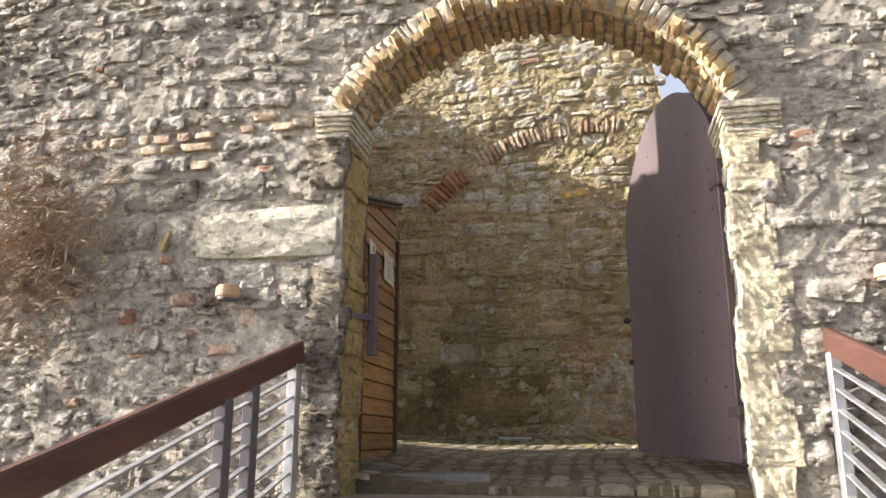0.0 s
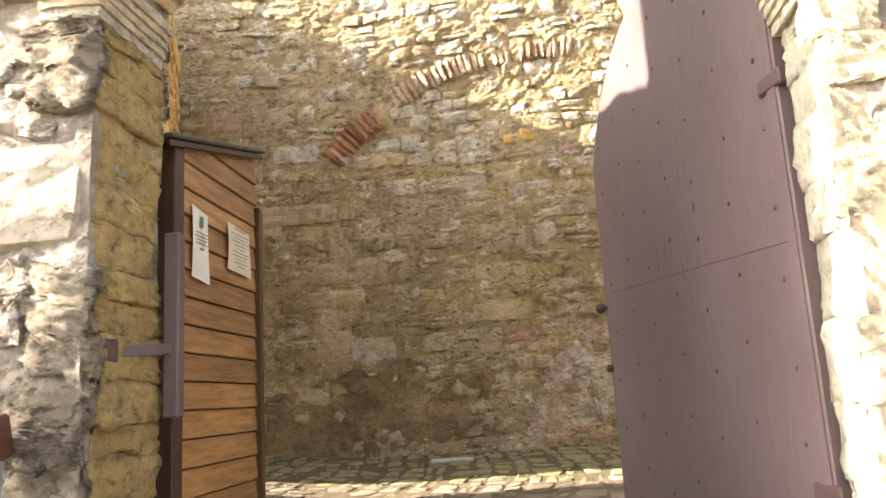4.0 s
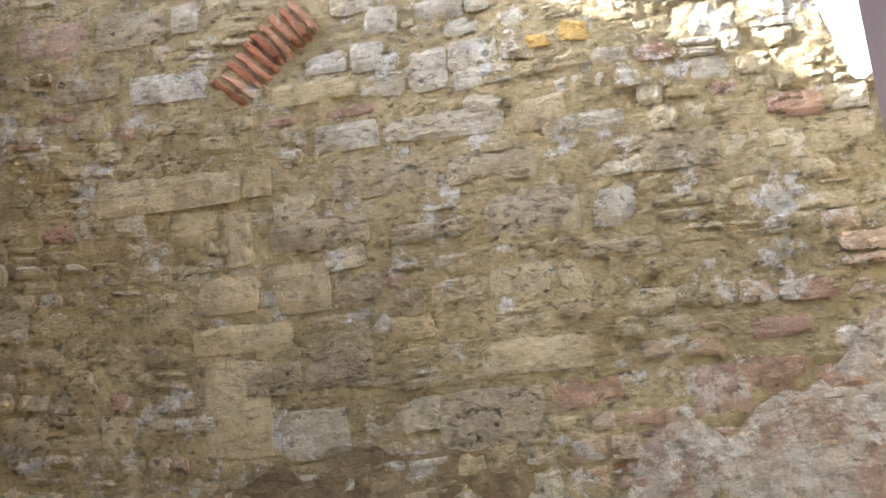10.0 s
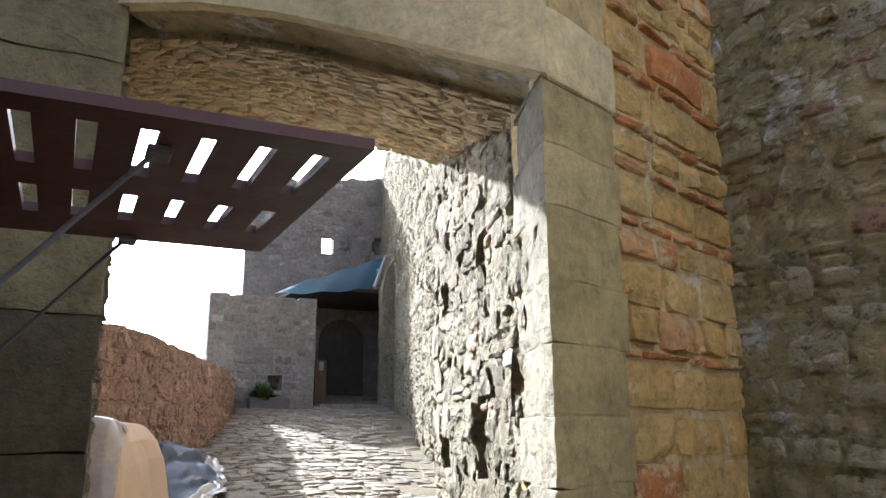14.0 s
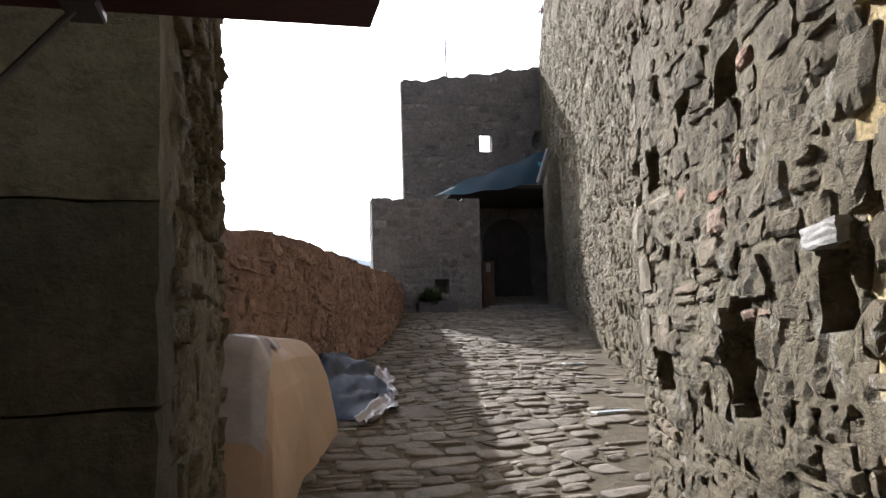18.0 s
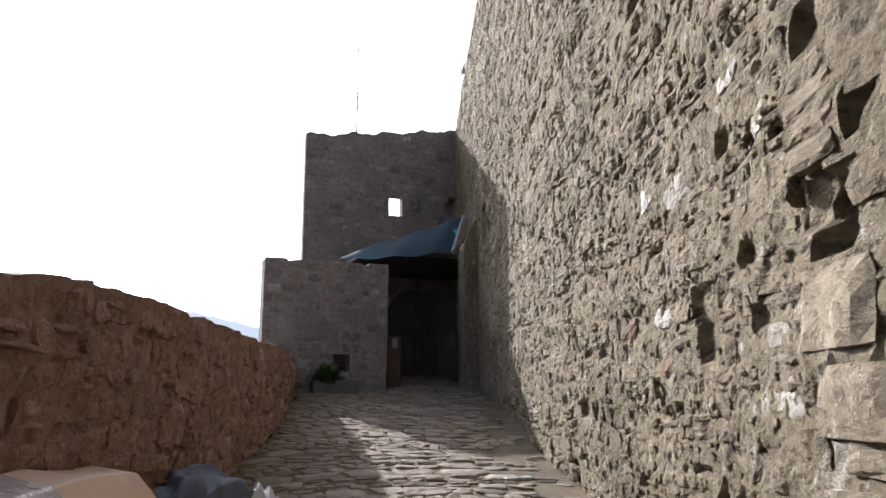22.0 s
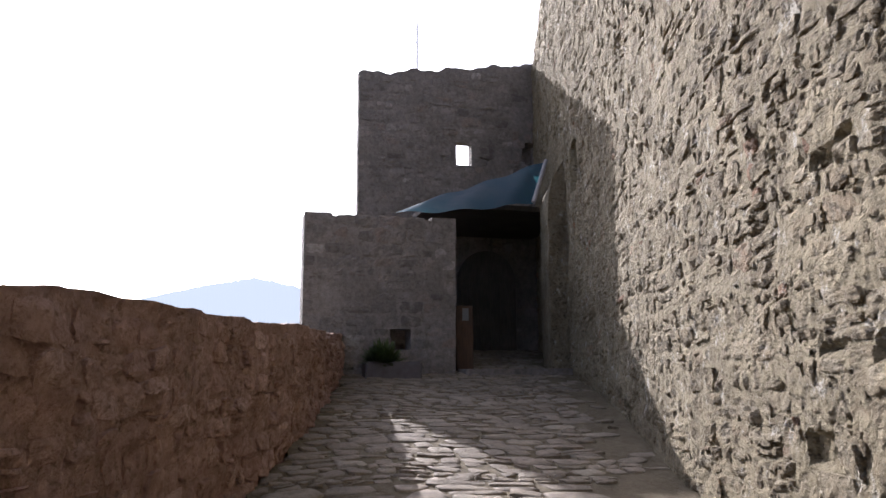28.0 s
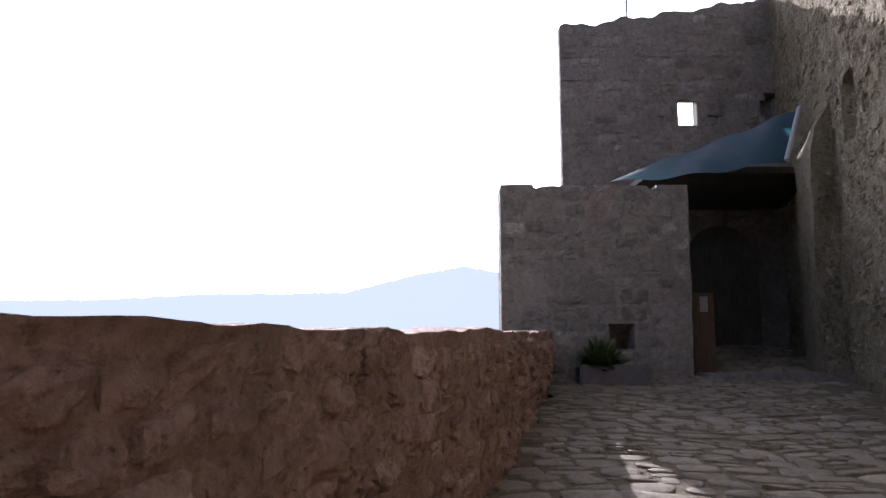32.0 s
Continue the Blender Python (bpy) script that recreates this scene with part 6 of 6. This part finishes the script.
for k in range(4):
    bm.faces.new([bm.verts[i] for i in (k, (k + 1) % 4, 4 + (k + 1) % 4, 4 + k)])
bmesh.ops.recalc_face_normals(bm, faces=bm.faces)
part("gable_panel", bm, M_SHED, booth)
xs, rb2 = BX1 + 0.05, np.random.RandomState(12)
while xs > -2.47:
    w = min(rb2.uniform(0.085, 0.115), xs + 2.5)
    part("upright_board", box_bm(xs - w + 0.002, xs - 0.001, BY1 - 0.03, BY1 + 0.022 + rb2.uniform(0, 0.004), BZ, 3.31 + rb2.uniform(-0.004, 0.004), 0.004), M_SHEDFRONT_SHADE, booth)
    xs -= w
part("front_head", box_bm(-2.5, BX1 - 0.01, BY1 - 0.03, BY1 - 0.002, 3.3, roof_z(BY1) - 0.04, 0.004), M_SHEDHEAD_SHADE, booth)
flap = part("flap", bmesh.new(), M_FLAP, booth, "raised dark red slotted shutter flap")
fb = bmesh.new()
FX0, FX1, FY0, FY1, FZ = -3.51, -2.57, 6.935, 7.685, 3.575
xs = [FX0, -3.3, -3.07, -2.92, -2.645, FX1]
slots = [(6.985 + 0.1035 * k - 0.017, 6.985 + 0.1035 * k + 0.017) for k in range(7)]
ys = sorted([FY0, FY1] + [v for s2 in slots for v in s2])
for i in range(len(xs) - 1):
    for j in range(len(ys) - 1):
        if i in (1, 3) and any(abs(ys[j] - a) < 1e-6 for a, _ in slots):
            continue
        fv = [fb.verts.new((x, y, FZ)) for x, y in ((xs[i], ys[j]), (xs[i + 1], ys[j]), (xs[i + 1], ys[j + 1]), (xs[i], ys[j + 1]))]
        fb.faces.new(fv)
bmesh.ops.remove_doubles(fb, verts=fb.verts, dist=1e-5)
got = bmesh.ops.extrude_face_region(fb, geom=fb.faces[:])
for v in got["geom"]:
    if isinstance(v, bmesh.types.BMVert):
        v.co.z += 0.022
bmesh.ops.recalc_face_normals(fb, faces=fb.faces)
fb.to_mesh(flap.data)
fb.free()
flap.data.materials.append(M_FLAP)
for x, r in ((-2.74, 0.0055), (-3.48, 0.005)):
    part("stay_rod", rod_bm((x, 7.318, FZ), (x, 6.95, 3.145), r, 8), M_DARKSTEEL, booth)
    part("stay_socket", box_bm(x - 0.025, x + 0.025, BY1 - 0.02, BY1 + 0.035, 3.12, 3.17, 0.006), M_DARKSTEEL, booth)
    part("stay_bracket", box_bm(x - 0.035, x + 0.035, 7.295, 7.34, FZ - 0.016, FZ - 0.001, 0.003), M_DARKSTEEL, flap)
part("hinge_pin", rod_bm((-3.56, 6.945, 3.58), (-3.49, 6.945, 3.58), 0.018, 10), M_DARKSTEEL, flap)


def notice(name, y0, y1, z0, z1, mat, label, bars, tilt=0.0, x=None):
    t = thing(name, label, "notice", ((BX1 + 0.03) if x is None else x, 0, 0), group="booth notices")
    w, h = y1 - y0, z1 - z0
    bm = box_bm(-0.0006, 0.0006, y0, y1, z0, z1, 0)
    bmesh.ops.subdivide_edges(bm, edges=bm.edges[:], cuts=4, use_grid_fill=True)
    for v in bm.verts:
        v.co.x += 0.006 * math.sin(3.1 * (v.co.z - z0) / h + 2 * (v.co.y - y0) / w) + 0.004
        v.co.z += tilt * (v.co.y - y0)
    part("sheet", bm, mat, t)
    for k, (fy, fw, fz, fh, ink) in enumerate(bars):
        part("print_line", box_bm(0.0115, 0.0125, y0 + w * (fy - fw / 2), y0 + w * (fy + fw / 2), z0 + h * (fz - fh / 2) + tilt * w * fy, z0 + h * (fz + fh / 2) + tilt * w * fy, 0), ink, t)
    return t


notice("notice", 5.99, 6.19, 2.74, 3.11, M_PAPER, "white paper notice pinned to the booth boards", [(0.5, 0.16, 0.82, 0.16, M_GREENINK)] + [(0.5, w, 0.66 - 0.05 * k, 0.012, M_INK) for k, w in enumerate((0.7, 0.8, 0.6, 0.75))] + [(0.5, 0.25, 0.44, 0.02, M_GREENINK)], -0.1)
notice("notice", 6.44, 6.78, 2.85, 3.12, M_PAPER2, "cream paper notice with printed lines on the booth boards", [(0.5, 0.5, 0.93, 0.02, M_INK)] + [(0.5, w, 0.82 - 0.075 * k, 0.014, M_INK) for k, w in enumerate((0.75, 0.6, 0.7, 0.5, 0.3, 0.72, 0.6, 0.4, 0.55, 0.35))], -0.04)
n3 = thing("notice", "white paper strip on the booth front under the flap", "notice", (0, BY1 + 0.002, 0), group="booth notices")
part("sheet", box_bm(-2.66, -2.52, 0.0, 0.0012, 3.17, 3.44, 0), M_PAPER, n3)
n4 = thing("notice", "white paper strip on the booth front under the hatch", "notice", (0, BY1 + 0.002, 0), group="booth notices")
part("sheet", box_bm(-3.1, -3.0, -0.034, -0.0328, 2.55, 2.86, 0), M_PAPER, n4)

# ==== sheeted goods by the parapet ====


def blanket(name, parent, nu, nv, form, mat, label="", smooth=True):
    U, V = np.meshgrid(np.linspace(0, 1, nu), np.linspace(0, 1, nv), indexing="ij")
    P = form(U, V)
    idx = np.arange(nu * nv).reshape(nu, nv)
    f = [(idx[i, j], idx[i + 1, j], idx[i + 1, j + 1], idx[i, j + 1]) for i in range(nu - 1) for j in range(nv - 1)]
    me = mesh_of(name, P.reshape(-1, 3), f, mat, smooth)
    return part(name, me, mat, parent, label)


def along_para(s, off):
    """A point s metres from the passage along the parapet, off metres out from it."""
    return para_line(np.asarray(s, float), 0 * np.asarray(s, float), np.asarray(off, float))


def stack_form(s0, s1, h0, h1, out, seed, crease=0.03):
    """A sheet drawn tight over boxes: flat top, a bevel, an upright side, with a few sharp folds."""
    def form(U, V):
        s = s0 + (s1 - s0) * U
        top = h0 + (h1 - h0) * U - 0.03 * np.abs(np.sin(U * 3.1 + seed))
        off = np.interp(V, [0, 0.3, 0.45, 0.55, 1], [0.03, out * 0.62, out * 0.86, out, out + 0.05])
        z = top * np.interp(V, [0, 0.3, 0.45, 0.55, 1], [1.0, 0.97, 0.84, 0.66, 0.0])
        fold = crease * (np.abs(((U * 1.4 + V * 1.3 + 0.11 * seed) % 1) - 0.5) + np.abs(((U * 1.9 - V * 1.1) % 1) - 0.5) - 0.5)
        ends = np.clip(np.minimum(U, 1 - U) / 0.07, 0, 1)
        z = z * (0.02 + 0.98 * ends**0.45)
        p = along_para(s, off + fold)
        p[..., 2] = ground_z(p[..., 0], p[..., 1]) + np.maximum(z + fold * 0.5, 0.0)
        return p
    return form


goods = thing("sheeted_pallet", "stack of goods wrapped in tan packing sheet and clear plastic", "wrapped goods", (0, 0, 0))
blanket("packing_sheet", goods, 46, 34, stack_form(0.75, 3.1, 1.14, 0.84, 0.42, 14, 0.05), M_WRAP, "tan plastic packing sheet", False)
blanket("plastic_cover", goods, 30, 26, lambda U, V: (stack_form(0.75, 3.1, 1.14, 0.84, 0.42, 14, 0.05)(0.01 + U * 0.42, V * (0.44 - 0.12 * U + 0.04 * np.sin(U * 9)) + 0.01) + np.array([0.012, 0.012, 0.014])), M_CLEAR, "pale crumpled clear plastic cover")
tarp = thing("tarpaulin_heap", "crumpled blue tarpaulin heap lying against the parapet", "tarpaulin", (0, 0, 0))


def heap(U, V):
    s, off = 3.6 + 2.6 * U, 0.02 + (0.68 + 0.12 * np.sin(U * 5)) * V
    bell = np.sin(np.pi * np.clip(U, 0, 1)) ** 0.6
    z = 0.44 * bell * (1 - V**1.1) + 0.06 * np.abs(wobble(U * 6, V * 5, 19)) * (1 - 0.5 * V) * bell
    p = along_para(s, off + 0.05 * wobble(U * 5, V * 4, 20))
    p[..., 2] = ground_z(p[..., 0], p[..., 1]) + z + 0.015
    return p


blanket("tarpaulin", tarp, 44, 30, heap, M_TARP)


def fringe(U, V):
    s, off = 3.3 + 2.6 * U, 0.57 + 0.11 * np.sin(U * 5) + (0.16 + 0.1 * U) * V
    p = along_para(s, off + 0.03 * np.sin(U * 23))
    p[..., 2] = ground_z(p[..., 0], p[..., 1]) + 0.02 + (0.05 + 0.1 * U * U) * (1 - V) + 0.035 * np.abs(wobble(U * 6, V * 6, 23))
    return p


blanket("clear_fold", tarp, 40, 12, fringe, M_CLEAR, "clear plastic fold with pale highlights")

# ==== canopy, mast, recess door and small things by the hut ====
canopy = thing("canopy", "blue tarpaulin canopy slung over the gateway recess", "canopy", (0, 0, 0))
CA, CB, CC, CD = (np.array(p) for p in ((-23.6, 12.52, 7.0), (-24.2, 15.86, 7.53), (-25.2, 13.75, 7.72), (-25.1, 16.6, 8.8)))


def canopy_form(U, V):
    p = (CA * ((1 - U) * (1 - V))[..., None] + CB * (U * (1 - V))[..., None] + CC * ((1 - U) * V)[..., None] + CD * (U * V)[..., None])
    p[..., 2] -= 0.05 * np.sin(np.pi * U) * (1 - 0.4 * V) - 0.03 * np.sin(U * 17)
    return p


blanket("cloth", canopy, 24, 16, canopy_form, M_CANOPY)
part("edge_pole", rod_bm(CB, CD, 0.05, 10), M_CANOPYEDGE, canopy)
mast = thing("mast", "thin metal aerial mast on the tower top", "mast", (-28.95, 14.36, 12.2))
part("lower_tube", rod_bm((0, 0, 0), (0, 0, 1.6), 0.03, 8), M_STEEL, mast)
part("upper_tube", rod_bm((0, 0, 1.6), (-0.02, 0.0, 3.1), 0.02, 8), M_STEEL, mast)
part("tip", rod_bm((-0.02, 0, 3.1), (-0.02, 0, 3.2), 0.03, 8), M_STEEL, mast)
rdoor = thing("door_recess", "dark arched wooden door at the back of the recess", "door", (-28.72, 16.3, 3.95), kind="structure")
bm = bmesh.new()
vs = [bm.verts.new((0, y, z)) for y, z in [(-0.85, 0), (0.85, 0)] + [(0.85 * math.cos(a), 2.3 + 0.85 * math.sin(a)) for a in np.linspace(0, math.pi, 17)]]
f0 = bm.faces.new(vs)
got = bmesh.ops.extrude_face_region(bm, geom=[f0])
for v in got["geom"]:
    if isinstance(v, bmesh.types.BMVert):
        v.co.x += 0.08
bmesh.ops.recalc_face_normals(bm, faces=bm.faces)
part("leaf", bm, M_DARKWOOD, rdoor)
for k in range(6):
    part("plank_joint", box_bm(0.078, 0.092, -0.75 + 0.28 * k, -0.73 + 0.28 * k, 0.02, 2.4, 0.003), M_ROOF, rdoor)
stile = thing("wooden_gate_post", "brown wooden board leaning at the hut corner", "board", (-23.35, 13.9, 3.74))
part("plank", box_bm(-0.03, 0.03, -0.16, 0.2, 0, 1.35, 0.01), M_SHEDTRIM, stile)
part("notice", box_bm(0.03, 0.034, -0.03, 0.1, 1.05, 1.3, 0), M_INK, stile)
part("step", box_bm(-24.5, -22.7, 13.75, 16.1, 3.55, 3.82, 0.02, 2), M_DARK, tagged(new("recess_step"), "worn stone step in front of the recess", "step"))


def slab(x, y, rz, w, d, label):
    t = thing("marker_slab", label, "slab", (x, y, float(ground_z(x, y))), rz, group="white slabs")
    part("slab", box_bm(-w / 2, w / 2, -d / 2, d / 2, -0.03, 0.012, 0.005), M_WHITESLAB, t)


slab(-9.59, 10.91, 95, 0.38, 0.13, "pale marble slab lying on the cobbles")
slab(-12.69, 11.86, 92, 0.34, 0.15, "pale marble slab lying on the cobbles")
slab(-1.05, 9.9, 5, 0.4, 0.16, "pale slab on the court paving by the wall")

sill = thing("floor_slab", "worn grey stone slab set in the gateway floor", "slab", (-1.15, 5.72, float(ground_z(-1.15, 5.72))), 6)
part("slab", box_bm(-0.34, 0.34, -0.22, 0.22, -0.04, 0.022, 0.008, 2), M_SLAB, sill)

# ==== plants ====


def leafy(name, label, at, size, count, seed, mat, category, droop=0.0, twig=False, spread=0.18):
    t = thing(name, label, category, at)
    rr = np.random.RandomState(seed)
    verts, faces = [], []
    for k in range(count):
        a, e = rr.uniform(0, 2 * np.pi), rr.uniform(0.1, 1.4)
        ln = size * rr.uniform(0.35, 1.0)
        d = np.array([math.cos(a) * math.cos(e), math.sin(a) * math.cos(e), math.sin(e) - droop * 1.6])
        d /= np.linalg.norm(d)
        base = np.clip(rr.normal(0, 0.5, 3), -1, 1) * size * spread * np.array([0.9, 0.22, 1.1] if twig else [1, 1, 1])
        side = np.cross(d, [0.3, 0.2, 1.0])
        side /= np.linalg.norm(side) + 1e-6
        w = (0.003 if twig else 0.03) * rr.uniform(0.6, 1.5)
        p = [base - side * w, base + side * w, base + d * ln * 0.6 + side * w * 1.3 + np.array([0, 0, -droop * ln * 0.2]), base + d * ln + np.array([0, 0, -droop * ln * 0.4]), base + d * ln * 0.6 - side * w * 1.3 + np.array([0, 0, -droop * ln * 0.2])]
        n = len(verts)
        verts += p
        faces.append(tuple(range(n, n + 5)))
    part("crown" if twig else "foliage", mesh_of(name, verts, faces, mat), mat, t)
    return t


shrub = leafy("dry_shrub", "dry brown tangled shrub rooted in the gate wall", (-3.98, GY0 - 0.1, 2.9), 0.34, 1500, 4, M_TWIG, "shrub", 0.5, True, 2.0)
for k in range(7):
    part("stem", rod_bm((-0.2 + 0.07 * k, 0.1, 0.35 - 0.05 * (k % 3)), (-0.28 + 0.1 * k, -0.06 - 0.02 * (k % 2), -0.35 + 0.06 * (k % 4)), 0.006, 6), M_TWIG, shrub)
leafy("potted_shrub", "dark green shrub at the foot of the hut", (-22.5, 12.05, 3.9), 0.48, 900, 6, M_LEAF, "shrub")
tub = thing("planter", "dark low planter at the foot of the hut", "planter", (-22.5, 12.3, 3.66))
part("tub", box_bm(-0.22, 0.22, -0.6, 0.45, -0.05, 0.3, 0.03, 2), M_DARKSTEEL, tub)
leafy("dry_weed", "dry weed growing from the top of the fortress wall", (-25.9, 16.95, 13.68), 0.6, 160, 8, M_TWIG, "weed", 0.2, True)

# ==== stones and bricks, laid last ====
for job in LATER:
    lay_later(*job)
